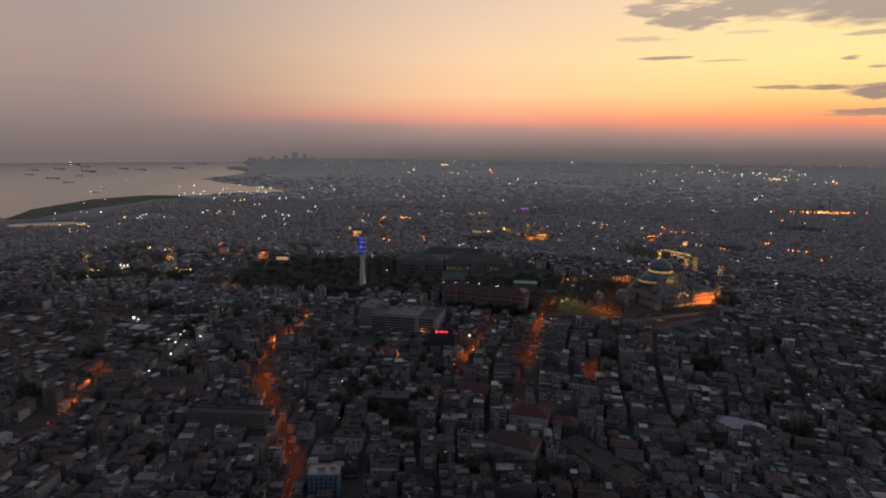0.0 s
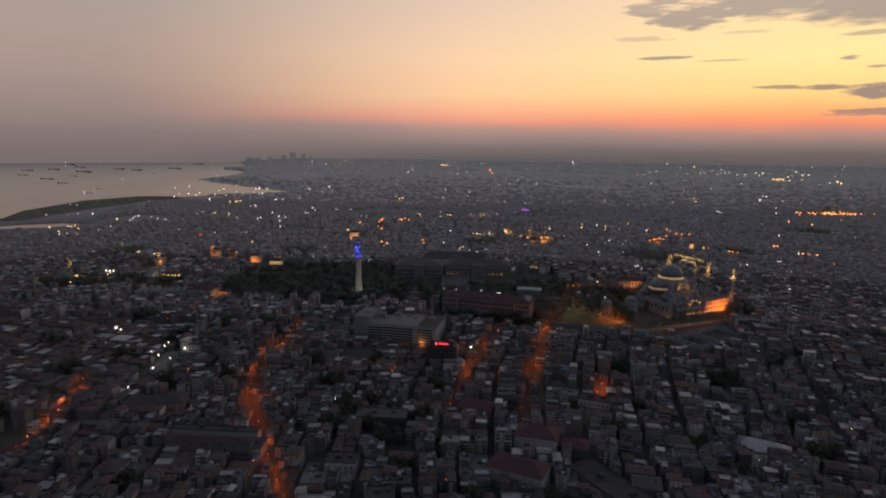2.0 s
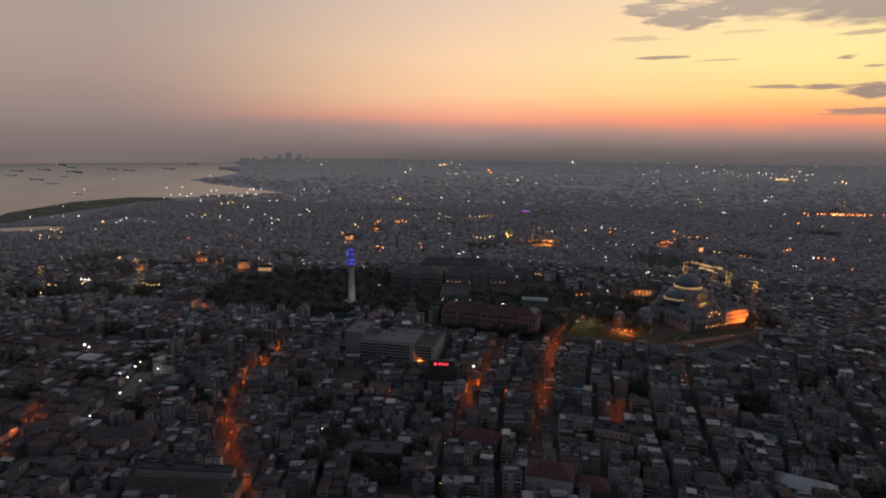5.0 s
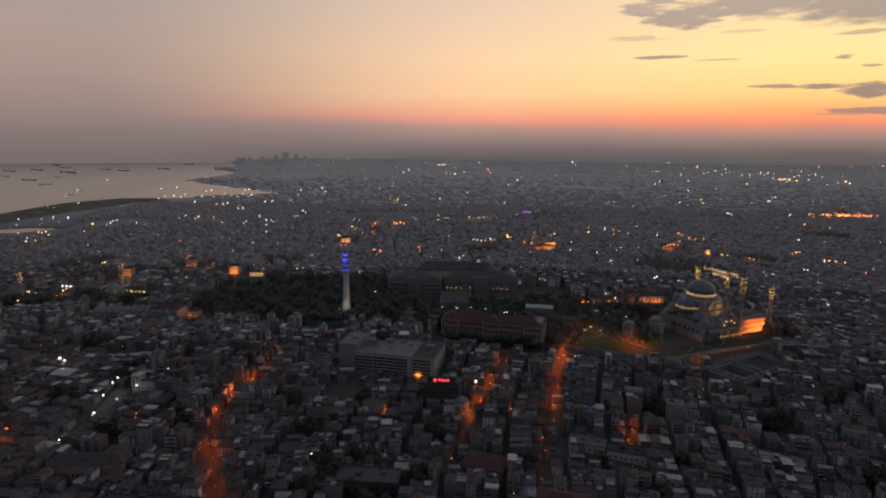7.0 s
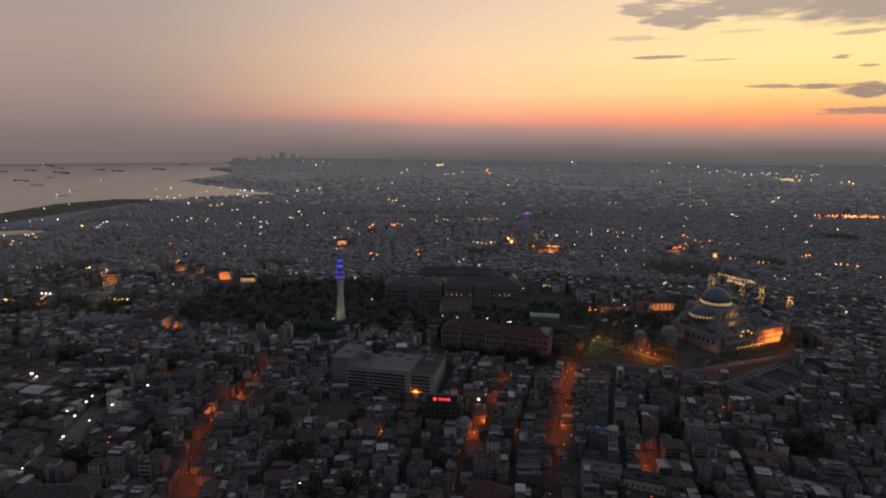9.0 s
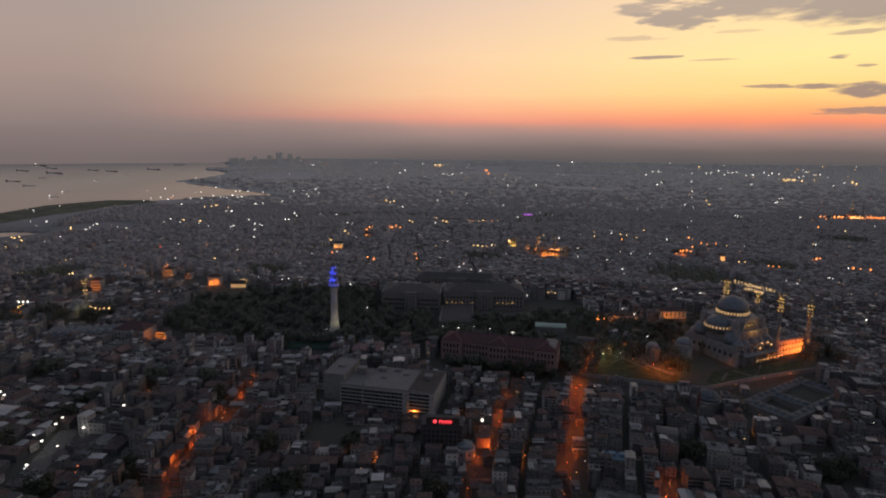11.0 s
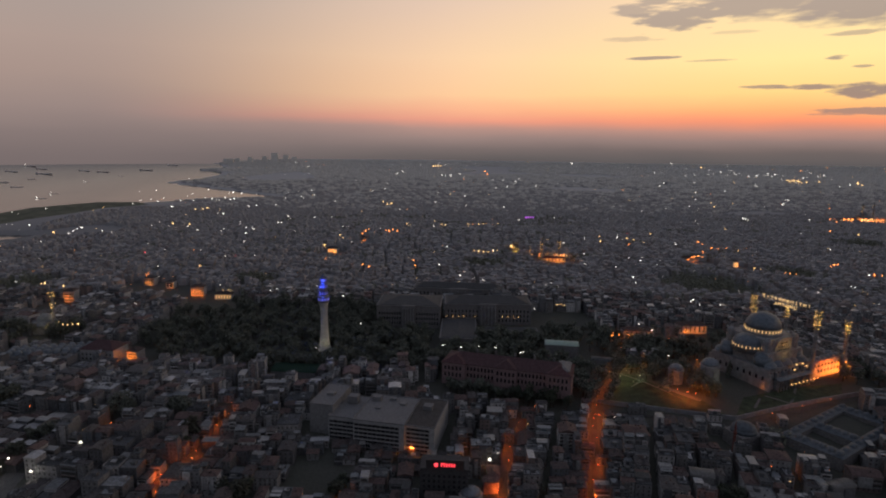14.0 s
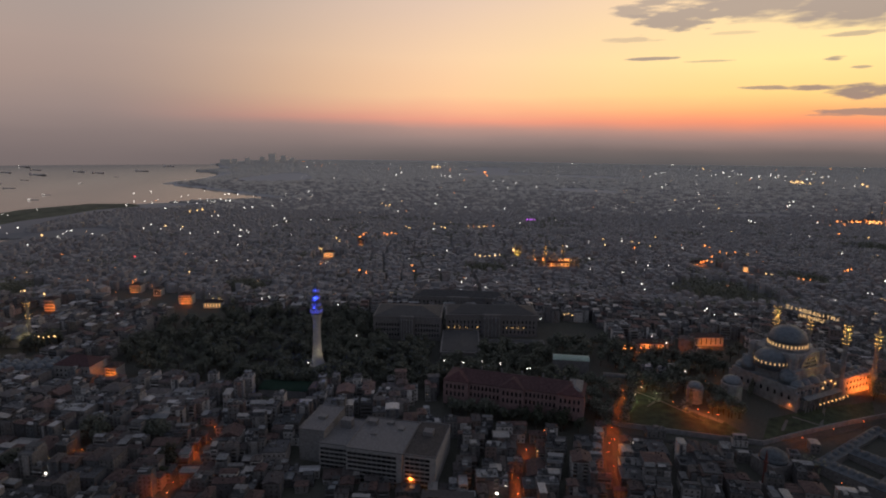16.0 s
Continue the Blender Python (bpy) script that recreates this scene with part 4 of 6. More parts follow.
landmark_block((55, 539, -64), -15.5, 37, 26, 31, M_PALE, M_REDROOF, "hip", "tall block with a blank white end wall and red roof", 0)
landmark_block((93, 534, -64), -15.5, 26, 20, 24, M_WALL, M_REDROOF, "hip", "stepped block with a dull red roof", 5, 5)
landmark_block((28, 497, -67), -24, 47, 26, 28, M_PANEL, M_REDROOF, "hip", "grey-white block with tall windows and red roof", 11, 2)
landmark_block((98, 636, -58), -18, 31, 15, 24, M_PALE, M_FLAT, "flat", "white flat-roofed block with small windows", 6, 5)
landmark_block((129, 626, -58), -18, 32, 15, 22, M_PALE, M_FLAT, "flat", "white flat-roofed block with small windows", 7, 4)
landmark_block((100, 622, -60), -18, 40, 8, 14, M_PANEL, M_METAL, "flat", "low shed with a pale metal roof", 6, 2)
landmark_block((-112, 428, -68), 4, 24, 16, 32, M_BLUE, M_METAL, "flat", "blue glazed block with a pale roof", 6, 8)
landmark_block((97, 512, -70), -59, 80, 28, 24, M_CONC, M_ROAD, "flat", "long dark block with a pale-edged flat roof", 14, 4)
landmark_block((-312, 566, -45), 6, 56, 18, 20, M_BRICK, M_TILE, "hip", "long low inn with arched windows and tiled roof", 16, 2, "old_inn")
landmark_block((-246, 512, -54), -1.5, 74, 12, 22, M_WALL, M_TILE, "hip", "long dark arcaded inn range with tiled roof", 24, 2, "old_inn")
landmark_block((-250, 534, -52), -2.5, 78, 9, 20, M_WALL, M_FLAT, "flat", "long inn range with a flat lead-grey roof", 22, 2, "old_inn")
landmark_block((-394, 506, -62), 46, 68, 13, 13, M_BRICK, M_REDROOF, "hip", "long market roof glowing red under a lamp", 10, 2, "market_hall")
landmark_block((-430, 470, -66), 40, 70, 30, 14, M_CONC, M_METAL, "flat", "wide shed with pale roof edges", 8, 2, "shed")
landmark_block((-404, 914, -16), -6, 38, 26, 13, M_PANEL, M_REDROOF, "hip", "old grey-walled hall with a steep dull red roof", 8, 2, "old_hall")
landmark_block((-194, 514, -62), 0, 30, 18, 24, M_PANEL, M_FLAT, "flat", "grey-white block with tall window strips", 5, 2)
landmark_block((-106, 498, -64), -2, 26, 16, 24, M_PALE, M_FLAT, "flat", "white flat-roofed block with small windows", 5, 5)
landmark_block((-66, 452, -68), 1, 22, 16, 26, M_PALE, M_FLAT, "flat", "white flat-roofed block with small windows", 5, 6)
landmark_block((176, 540, -66), -30, 18, 13, 24, M_PALE, M_FLAT, "flat", "small white block with open balconies", 3, 5)
landmark_block((258, 624, -60), -24, 34, 16, 20, M_BLUE, M_METAL, "flat", "low block with blue shutters and pale roof", 8, 4)
landmark_block((262, 560, -66), -28, 44, 22, 17, M_CONC, M_METAL, "hip", "wide hall under a pale sheet-metal roof", 8, 3)
landmark_block((4, 596, -48), -20, 34, 24, 14, M_BRICK, M_REDROOF, "hip", "square house with a low red hipped roof", 6, 3)
landmark_block((-92, 566, -50), -3, 48, 20, 18, M_DARK, M_UNIROOF, "flat", "wide dark block with a worn flat roof", 8, 3)
landmark_block((112, 678, -38), -14, 20, 12, 13, M_BLUE, M_BLUE, "flat", "blue-painted house with a flat roof", 5, 3)

# ------------------------------------------------------------------ kept clear of houses: centre, half sizes, turn
CLEAR = [(44, 850, 68, 26, -16), (-68, 789, 62, 31, -13), (-14, 703, 20, 13, -3), (5, 692, 9, 9, 0), (219, 754, 3, 3, 0), (174, 716, 8, 6, -14), (280, 713, 11, 7, 12), (316, 902, 105, 58, 19), (200, 868, 72, 42, -12), (318, 788, 57, 25, 35),
         (237, 775, 13, 13, 18), (-100, 1005, 270, 108, -3), (40, 960, 140, 70, -4),
         (115, 945, 24, 12, -8), (-168, 878, 27, 15, -5), (-520, 990, 70, 30, 0), (-444, 928, 50, 18, 14), (-108, 716, 20, 20, -10), (268, 813, 26, 10, 20), (345, 838, 60, 9, 20)]

GARDENS = [(-372, 690, 13), (-252, 652, 12), (62, 604, 11), (190, 700, 13), (300, 676, 15), (398, 640, 14), (-60, 548, 13), (150, 572, 10), (-420, 650, 14), (500, 704, 16), (222, 560, 11),
           (-300, 800, 14), (-160, 690, 11), (420, 560, 13), (60, 700, 9), (-20, 640, 9), (340, 600, 10), (-420, 820, 14), (560, 820, 18), (-110, 560, 10)]
GARDENS += [(-130, 640, 12), (-40, 500, 13), (20, 470, 11), (118, 600, 9), (196, 620, 12), (240, 520, 12), (330, 540, 14), (-250, 470, 13), (-300, 620, 11), (-340, 760, 12), (-250, 800, 10), (-420, 560, 12), (80, 470, 10), (460, 620, 15), (380, 720, 12),
            (-480, 720, 15), (-30, 580, 9), (290, 600, 11), (-90, 700, 9)]
CLEAR += FOOTPRINTS
CLEAR += [(-330, 682, 10, 30, 5)]
CLEAR += [(x, y, r * .8, r * .6, 0) for x, y, r in GARDENS]


def is_clear(x, y, pad):
    for cx, cy, hw, hd, a in CLEAR:
        c, s = math.cos(radians(-a)), math.sin(radians(-a))
        px, py = (x - cx) * c - (y - cy) * s, (x - cx) * s + (y - cy) * c
        if abs(px) < hw + pad and abs(py) < hd + pad:
            return False
    return all(near_line(x, y, s) > 2.2 + pad for s in STREETS)


# ------------------------------------------------------------------ town houses
class Geo:
    """Plain lists of corners and faces."""
    def __init__(self):
        self.v, self.f, self.cuts = [], [], []

    def box(self, x0, y0, z0, x1, y1, z1):
        n = len(self.v)
        self.cuts.append(n)
        self.v += [(x0, y0, z0), (x1, y0, z0), (x1, y1, z0), (x0, y1, z0), (x0, y0, z1), (x1, y0, z1), (x1, y1, z1), (x0, y1, z1)]
        self.f += [(n + 4, n + 5, n + 6, n + 7), (n, n + 1, n + 5, n + 4), (n + 1, n + 2, n + 6, n + 5), (n + 2, n + 3, n + 7, n + 6), (n + 3, n, n + 4, n + 7)]

    def hip(self, x0, y0, x1, y1, z, h, over, gable):
        x0, y0, x1, y1 = x0 - over, y0 - over, x1 + over, y1 + over
        w, d = x1 - x0, y1 - y0
        n = len(self.v)
        self.cuts.append(n)
        self.v += [(x0, y0, z), (x1, y0, z), (x1, y1, z), (x0, y1, z), (x0, y0, z + .3), (x1, y0, z + .3), (x1, y1, z + .3), (x0, y1, z + .3)]
        e = 0 if gable else min(w, d) * .45
        if w >= d:
            self.v += [(x0 + e, (y0 + y1) / 2, z + h), (x1 - e, (y0 + y1) / 2, z + h)]
            self.f += [(n + 4, n + 5, n + 9, n + 8), (n + 6, n + 7, n + 8, n + 9), (n + 5, n + 6, n + 9), (n + 7, n + 4, n + 8)]
        else:
            self.v += [((x0 + x1) / 2, y0 + e, z + h), ((x0 + x1) / 2, y1 - e, z + h)]
            self.f += [(n + 5, n + 6, n + 9, n + 8), (n + 7, n + 4, n + 8, n + 9), (n + 4, n + 5, n + 8), (n + 6, n + 7, n + 9)]
        self.f += [(n + 3, n + 2, n + 1, n), (n, n + 1, n + 5, n + 4), (n + 1, n + 2, n + 6, n + 5), (n + 2, n + 3, n + 7, n + 6), (n + 3, n, n + 4, n + 7)]

    def pieces(self):
        """Each box, ring or roof by itself."""
        cuts = sorted(self.cuts) + [len(self.v)]
        for a, b in zip(cuts, cuts[1:]):
            yield self.v[a:b], [tuple(i - a for i in f) for f in self.f if a <= f[0] < b]

    def ring(self, x0, y0, x1, y1, z0, z1, t):
        n = len(self.v)
        self.cuts.append(n)
        for a, z in ((0, z0), (0, z1), (t, z1), (t, z0)):
            self.v += [(x0 + a, y0 + a, z), (x1 - a, y0 + a, z), (x1 - a, y1 - a, z), (x0 + a, y1 - a, z)]
        for k in range(3):
            for i in range(4):
                j = (i + 1) % 4
                self.f.append((n + k * 4 + i, n + k * 4 + j, n + k * 4 + 4 + j, n + k * 4 + 4 + i))

    def slab(self, x0, y0, x1, y1, za, zb, t=.15):
        n = len(self.v)
        self.cuts.append(n)
        self.v += [(x0, y0, za), (x1, y0, za), (x1, y1, zb), (x0, y1, zb), (x0, y0, za + t), (x1, y0, za + t), (x1, y1, zb + t), (x0, y1, zb + t)]
        self.f += [(n + 3, n + 2, n + 1, n), (n + 4, n + 5, n + 6, n + 7), (n, n + 1, n + 5, n + 4), (n + 1, n + 2, n + 6, n + 5), (n + 2, n + 3, n + 7, n + 6), (n + 3, n, n + 4, n + 7)]


def house_geo(w, d, h, kind, r):
    """One town house about its own origin: walls, front windows, side windows, roof, and what stands on the roof."""
    g = {k: Geo() for k in ("wall", "front", "side", "tile", "flat", "metal")}
    g["wall"].box(-w / 2, -d / 2, -9, w / 2, d / 2, h)
    if r.random() < .5 and h > 9:
        bx, bw = r.uniform(-.2, .2) * w, w * r.uniform(.15, .25)
        g["wall"].box(bx - bw, -d / 2 - 1.1, 3.4, bx + bw, -d / 2 + .1, h - .5)
    floors = max(2, int(h / 3.1))
    hh = min(1.7, h / floors * .52)
    style = r.random()
    for f in range(floors):
        z = 1.0 + f * (h - .6) / floors
        if style < .22 and f:
            g["front"].box(-w / 2 + .8, -d / 2 - .07, z, w / 2 - .8, -d / 2 + .2, z + hh)      # ribbon
            g["wall"].box(-w / 2, -d / 2 - .9, z - .9, w / 2, -d / 2 + .1, z - .5)              # balcony slab
        else:
            n = max(2, int(w / 3.2))
            for k in range(n):
                if r.random() < .1:
                    continue
                u = -w / 2 + w * (k + .5) / n
                g["front"].box(u - .6, -d / 2 - .07, z, u + .6, -d / 2 + .2, z + hh)
        n = max(1, int(d / 4))
        if r.random() < .75:
            for k in range(n):
                u = -d / 2 + d * (k + .5) / n
                g["side"].box(w / 2 - .2, u - .55, z, w / 2 + .06, u + .55, z + hh)
                g["side"].box(-w / 2 - .06, u - .55, z, -w / 2 + .2, u + .55, z + hh)
    if kind == "tile":
        rh = min(w, d) * r.uniform(.17, .26)
        g["tile"].hip(-w / 2, -d / 2, w / 2, d / 2, h, rh, .5, r.random() < .35)
        for _ in range(r.randint(1, 3)):
            cx, cy = r.uniform(-.3, .3) * w, r.uniform(-.3, .3) * d
            g["tile"].box(cx - .4, cy - .4, h, cx + .4, cy + .4, h + rh + .6)
    elif kind == "metal":
        g["metal"].hip(-w / 2, -d / 2, w / 2, d / 2, h, min(w, d) * r.uniform(.08, .15), .3, True)
    else:
        q = g["flat"]
        q.ring(-w / 2, -d / 2, w / 2, d / 2, h, h + .9, .3)
        q.box(-w / 2 + .3, -d / 2 + .3, h - .1, w / 2 - .3, d / 2 - .3, h + .15)
        sx, sy = r.uniform(-.25, .25) * w, r.uniform(-.1, .25) * d
        ss = min(1.8, w * .16)
        q.box(sx - ss, sy - ss, h, sx + ss, sy + ss, h + 2.6)
        for _ in range(r.randint(2, 6)):
            cx, cy, s = r.uniform(-.4, .4) * w, r.uniform(-.4, .4) * d, r.uniform(.25, .6)
            q.box(cx - s, cy - s, h, cx + s, cy + s, h + r.uniform(.7, 1.9))
        if r.random() < .35:      # a set-back top storey
            k = r.uniform(.5, .75)
            g["wall"].box(-w / 2 + .8, d / 2 - d * k, h, w / 2 - .8, d / 2 - .5, h + 2.8)
            q.slab(-w / 2 + .4, d / 2 - d * k - .5, w / 2 - .4, d / 2 - .2, h + 2.8, h + 2.8, .3)
        if kind == "flat" and r.random() < .4:      # a small pale awning or skylight
            cx, cy, e = r.uniform(-.25, .25) * w, r.uniform(-.35, .2) * d, r.uniform(.8, 1.9)
            g["metal"].slab(cx - e * 1.3, cy - e, cx + e * 1.3, cy + e, h + 1.0, h + 1.5, .6)
        if kind == "cover":
            x0, x1 = -w * .48, w * r.uniform(.0, .47)
            ye = d * r.uniform(-.05, .3)
            g["metal"].slab(x0, -d * .48, x1, ye, h + 2.5, h + 3.1, .14)
            for px in (x0, x1 - .2):
                g["metal"].box(px, -d * .47, h, px + .2, -d * .45, h + 2.5)
    return g


# floodlit fronts; houses before them are left out to keep them in view
LIT = [(224, 1004), (300, 1032), (-390, 1192), (-342, 1170), (-557, 1144), (-623, 984), (-584, 1006), (-495, 1254), (-453, 1236), (-275, 1680), (-226, 1850), (220, 1534), (522, 1576), (606, 1556), (150, 1690), (1400, 2418), (1465, 2418), (1530, 2418), (204, 1560)]
LOTS = []
LOW = [(-70, 742, 62, 22), (180, 800, 60, 12), (-300, 660, 40, 40), (20, 838, 60, 14)]       # centre and half sizes of low quarters


def parcel(x0, y0, x1, y1, r, fine=1.0):
    """Cuts a stretch of town into blocks with lanes between them, and the blocks into plots of uneven size."""
    w, d = x1 - x0, y1 - y0
    big = max(w, d)
    limit = fine * r.choice((8, 9, 10, 12, 14, 17, 23)) if min(w, d) < 28 else 0
    if big < 30 and (big < limit or w * d < 105 * fine * fine):
        LOTS.append(((x0 + x1) / 2, (y0 + y1) / 2, w - .3, d - .3))
        return
    gap = 7.0 if big > 150 else 5.5 if big > 70 else 4.0 if big > 42 and min(w, d) > 26 else 0.0
    f = r.uniform(.4, .6)
    if w * r.uniform(.8, 1.2) >= d:
        c = x0 + w * f
        parcel(x0, y0, c - gap / 2, y1, r, fine)
        parcel(c + gap / 2, y0, x1, y1, r, fine)
    else:
        c = y0 + d * f
        parcel(x0, y0, x1, c - gap / 2, r, fine)
        parcel(x0, c + gap / 2, x1, y1, r, fine)


def warp(gx, gy):
    x = gx + 24 * math.sin(gy * .008) + .12 * (gy - 600)
    y = gy + 20 * math.sin(gx * .007 + .7) - .10 * gx
    return x, y


def in_reach(x, y, margin=30):
    """Whether a place comes into view on the way."""
    return y > 385 and abs(x) < .76 * (y + 60) + margin


parcel(-1300, 300, 1300, 1320, random.Random(5))
placed = []
for gx, gy, w, d in LOTS:
    x, y = warp(gx, gy)
    if any(abs(x - q) < 34 and -70 < y - e < 24 for q, e in LIT):
        continue
    if not in_reach(x, y) or y > 1185 or not is_clear(x, y, min(w, d) * .42) or rnd.random() < .035:
        continue
    x2, y2 = warp(gx + 4, gy)
    twist = 9 * noise.noise((x * .012, y * .012, 5)) + rnd.uniform(-2.5, 2.5)
    placed.append((x, y, w, d, math.degrees(math.atan2(y2 - y, x2 - x)) + twist))
placed.sort(key=lambda q: math.hypot(q[0] + 5, q[1] - 60))


def choose(x, y, w, d):
    k = rnd.random()
    red = .6 if x < -250 and y < 820 else .42
    kind = "tile" if k < red else "metal" if k < red + .07 else "cover" if k < red + .2 else "flat"
    if kind in ("metal", "cover") and max(w, d) > 15:
        kind = "tile" if rnd.random() < .5 else "flat"
    base = 12.5 + 3.5 * math.sin(x * .013) * math.sin(y * .011 + 1)
    h = max(5.5, rnd.gauss(base, 3.2))
    if x < -330 and 590 < y < 800:
        h, kind = rnd.uniform(5, 8.5), "tile" if rnd.random() < .8 else "metal"
    return kind, h


WORDS = {"tile": "dark tile-roofed town house with small windows", "metal": "town house under a pale sheet-metal roof",
         "flat": "flat-roofed concrete town house with roof clutter", "cover": "flat-roofed town house with a pale terrace cover"}
MATS = {"wall": M_WALL, "tile": M_TILE, "flat": M_FLAT, "metal": M_METAL, "side": M_PANE}
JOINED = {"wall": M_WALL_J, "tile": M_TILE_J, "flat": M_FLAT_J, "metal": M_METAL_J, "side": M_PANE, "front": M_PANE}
# the upper town's house colours are lightened to imitate distance haze
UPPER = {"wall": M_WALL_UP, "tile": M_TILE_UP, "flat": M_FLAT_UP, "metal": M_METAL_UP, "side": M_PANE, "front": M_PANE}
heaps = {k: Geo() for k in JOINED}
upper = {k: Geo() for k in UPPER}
NEAR_HOUSES = 250
# the nearest houses stand by themselves; the rest of the old town is joined
for number, (x, y, w, d, a) in enumerate(placed):
    kind, h = choose(x, y, w, d)
    if w > 19 or d > 19:
        h = min(h, 12)
    if any(near_line(x, y, q) < max(w, d) / 2 + 7 for q in STREETS):
        h = min(h, rnd.uniform(5.5, 9))
    if any(abs(x - q) < e and abs(y - v) < f for q, v, e, f in LOW):
        h = min(h, rnd.uniform(3.5, 6.5))
    z = min(height(x - w * .4, y - d * .4), height(x + w * .4, y - d * .4), height(x, y + d * .4)) + .4
    r = random.Random(1000 + number)
    g = house_geo(w, d, h, kind, r)
    if number < NEAR_HOUSES:
        wall = None
        for key in ("wall", "tile", "flat", "metal", "side"):
            q = g[key]
            if not q.f:
                continue
            for k, (vs, fs) in enumerate([(q.v, q.f)] if key == "side" else q.pieces()):
                if key == "wall":
                    name = "house" if k == 0 else "balcony" if vs[4][2] - vs[0][2] < 1 else "bay"
                elif key == "tile":
                    name = "roof" if k == 0 else "chimney"
                elif key == "flat":
                    name = ("parapet", "roof", "stair_head")[k] if k < 3 else "vent"
                elif key == "side":
                    name = "side_glazing"
                else:
                    name = "roof" if kind == "metal" else "roof_cover" if k == 0 else "post"
                me = mesh_of(name, vs, fs)
                me.materials.append(MATS[key])
                o = new(name, me)
                if wall is None:
                    wall = o
                    wall.matrix_basis = pose(x, y, z, 0, 0, a)
                    tagged(wall, WORDS[kind], "house", "houses of the old town")
                else:
                    o.parent = wall
                if key == "side":
                    o["kind"] = "stuff"
        q = g["front"]
        for k in range(0, len(q.v), 8):
            me = mesh_of("window", q.v[k:k + 8], q.f[:5])
            me.materials.append(M_PANE)
            new("window", me).parent = wall
    else:
        c, s = math.cos(radians(a)), math.sin(radians(a))
        for key, q in g.items():
            if key == "side" and number % 3:
                continue
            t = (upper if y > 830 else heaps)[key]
            n = len(t.v)
            t.v += [(x + vx * c - vy * s, y + vx * s + vy * c, z + vz) for vx, vy, vz in q.v]
            t.f += [tuple(i + n for i in f) for f in q.f]


def old_town(name, heaps, JOINED):
    verts, faces, slots, mats = [], [], [], []
    for k, (key, q) in enumerate(heaps.items()):
        n = len(verts)
        verts += q.v
        faces += [tuple(i + n for i in f) for f in q.f]
        slots += [k] * len(q.f)
        mats.append(JOINED[key])
    me = mesh_of(name, verts, faces)
    for m in mats:
        me.materials.append(m)
    me.polygons.foreach_set("material_index", slots)
    tagged(new(name, me), "crowded town houses with tiled, flat and metal roofs", "houses", kind="stuff")


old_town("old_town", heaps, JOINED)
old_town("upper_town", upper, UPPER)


# ------------------------------------------------------------------ the farther city, too many to count
class Heap:
    """Joined small buildings."""
    def __init__(self):
        self.v, self.f = [], []

    def add(self, x, y, z, w, d, h, a, roof):
        c, s = math.cos(a), math.sin(a)
        k = scale_at(x, y)
        bx, by, bz = drawn(x, y, z)
        g = Geo()
        g.box(-w / 2, -d / 2, -6, w / 2, d / 2, h)
        if roof:
            g.hip(-w / 2, -d / 2, w / 2, d / 2, h, min(w, d) * .22, .4, True)
        elif w > 9:
            g.box(-w * .3, -d * .1, h, -w * .3 + 4, d * .25, h + 2.6)
            g.box(w * .1, -d * .3, h, w * .1 + 2, -d * .3 + 2, h + 1.6)
        n = len(self.v)
        self.v += [(bx + (vx * c - vy * s) * k, by + (vx * s + vy * c) * k, bz + vz * k) for vx, vy, vz in g.v]
        self.f += [tuple(i + n for i in f) for f in g.f]

    def done(self, name, mat, label):
        me = mesh_of(name, self.v, self.f)
        me.materials.append(mat)
        tagged(new(name, me), label, "city", kind="stuff")


PARKS = [(330, 905, 130), (-330, 1290, 40), (450, 1330, 90), (60, 1480, 40), (700, 1500, 50), (-700, 1250, 60), (1100, 1900, 60)]
LOTS.clear()
parcel(-2000, 1180, 2100, 2560, random.Random(9), .82)
near_heap, mid_heap = Heap(), Heap()
for gx, gy, w, d in LOTS:
    x, y = gx + 20 * math.sin(gy * .006), gy + 25 * math.sin(gx * .005)
    if y < 1178 or abs(x) > .8 * (y + 60) or x < coast_x(y) + 25 or any(math.hypot(x - q, y - e) < f for q, e, f in PARKS) or rnd.random() < .08:
        continue
    if x < coast_x(y) + 330 and y > 1900:
        continue
    if math.hypot(x + 1270, y - 1830) < 210 and y > 1690 or math.hypot(x + 1060, y - 1990) < 120:
        continue
    if any(abs(x - q) < 38 and -75 < y - e < 26 for q, e in LIT):
        continue
    z = height(x, y)
    if z < SEA_Z + 1:
        continue
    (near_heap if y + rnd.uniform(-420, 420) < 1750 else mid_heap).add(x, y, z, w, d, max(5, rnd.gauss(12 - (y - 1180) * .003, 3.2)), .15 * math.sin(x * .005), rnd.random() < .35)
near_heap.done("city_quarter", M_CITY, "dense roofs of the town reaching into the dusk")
mid_heap.done("outer_quarter", M_CITYMID, "dense roofs of the outer town, coloured pale for haze")

heap = mid_heap2 = Heap()
far_heap = Heap()
y = 2500.0
while y < 8300:
    p = 19 * (y / 2500) ** 1.1
    x = -.85 * y
    while x < .85 * y:
        x += p * rnd.uniform(.6, 1.6)
        yy = y + rnd.uniform(-.4, .4) * p
        if x < coast_x(yy) + 90 or (x < coast_x(yy) + 420 and yy < 2900):
            continue
        if noise.noise((x * .0012, yy * .0012, 3)) > .34:
            continue
        # blocks built only 4-8 m high, flattening wall shade as haze would
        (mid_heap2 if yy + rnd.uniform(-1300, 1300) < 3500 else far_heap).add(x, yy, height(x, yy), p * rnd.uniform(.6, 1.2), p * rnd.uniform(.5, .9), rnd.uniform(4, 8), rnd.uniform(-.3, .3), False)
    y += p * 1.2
mid_heap2.done("outer_suburb", M_CITYMID, "low roofs of the outer suburbs, coloured pale for haze")
far_heap.done("distant_city", M_CITYFAR, "apartment blocks coloured pale for haze towards the horizon")

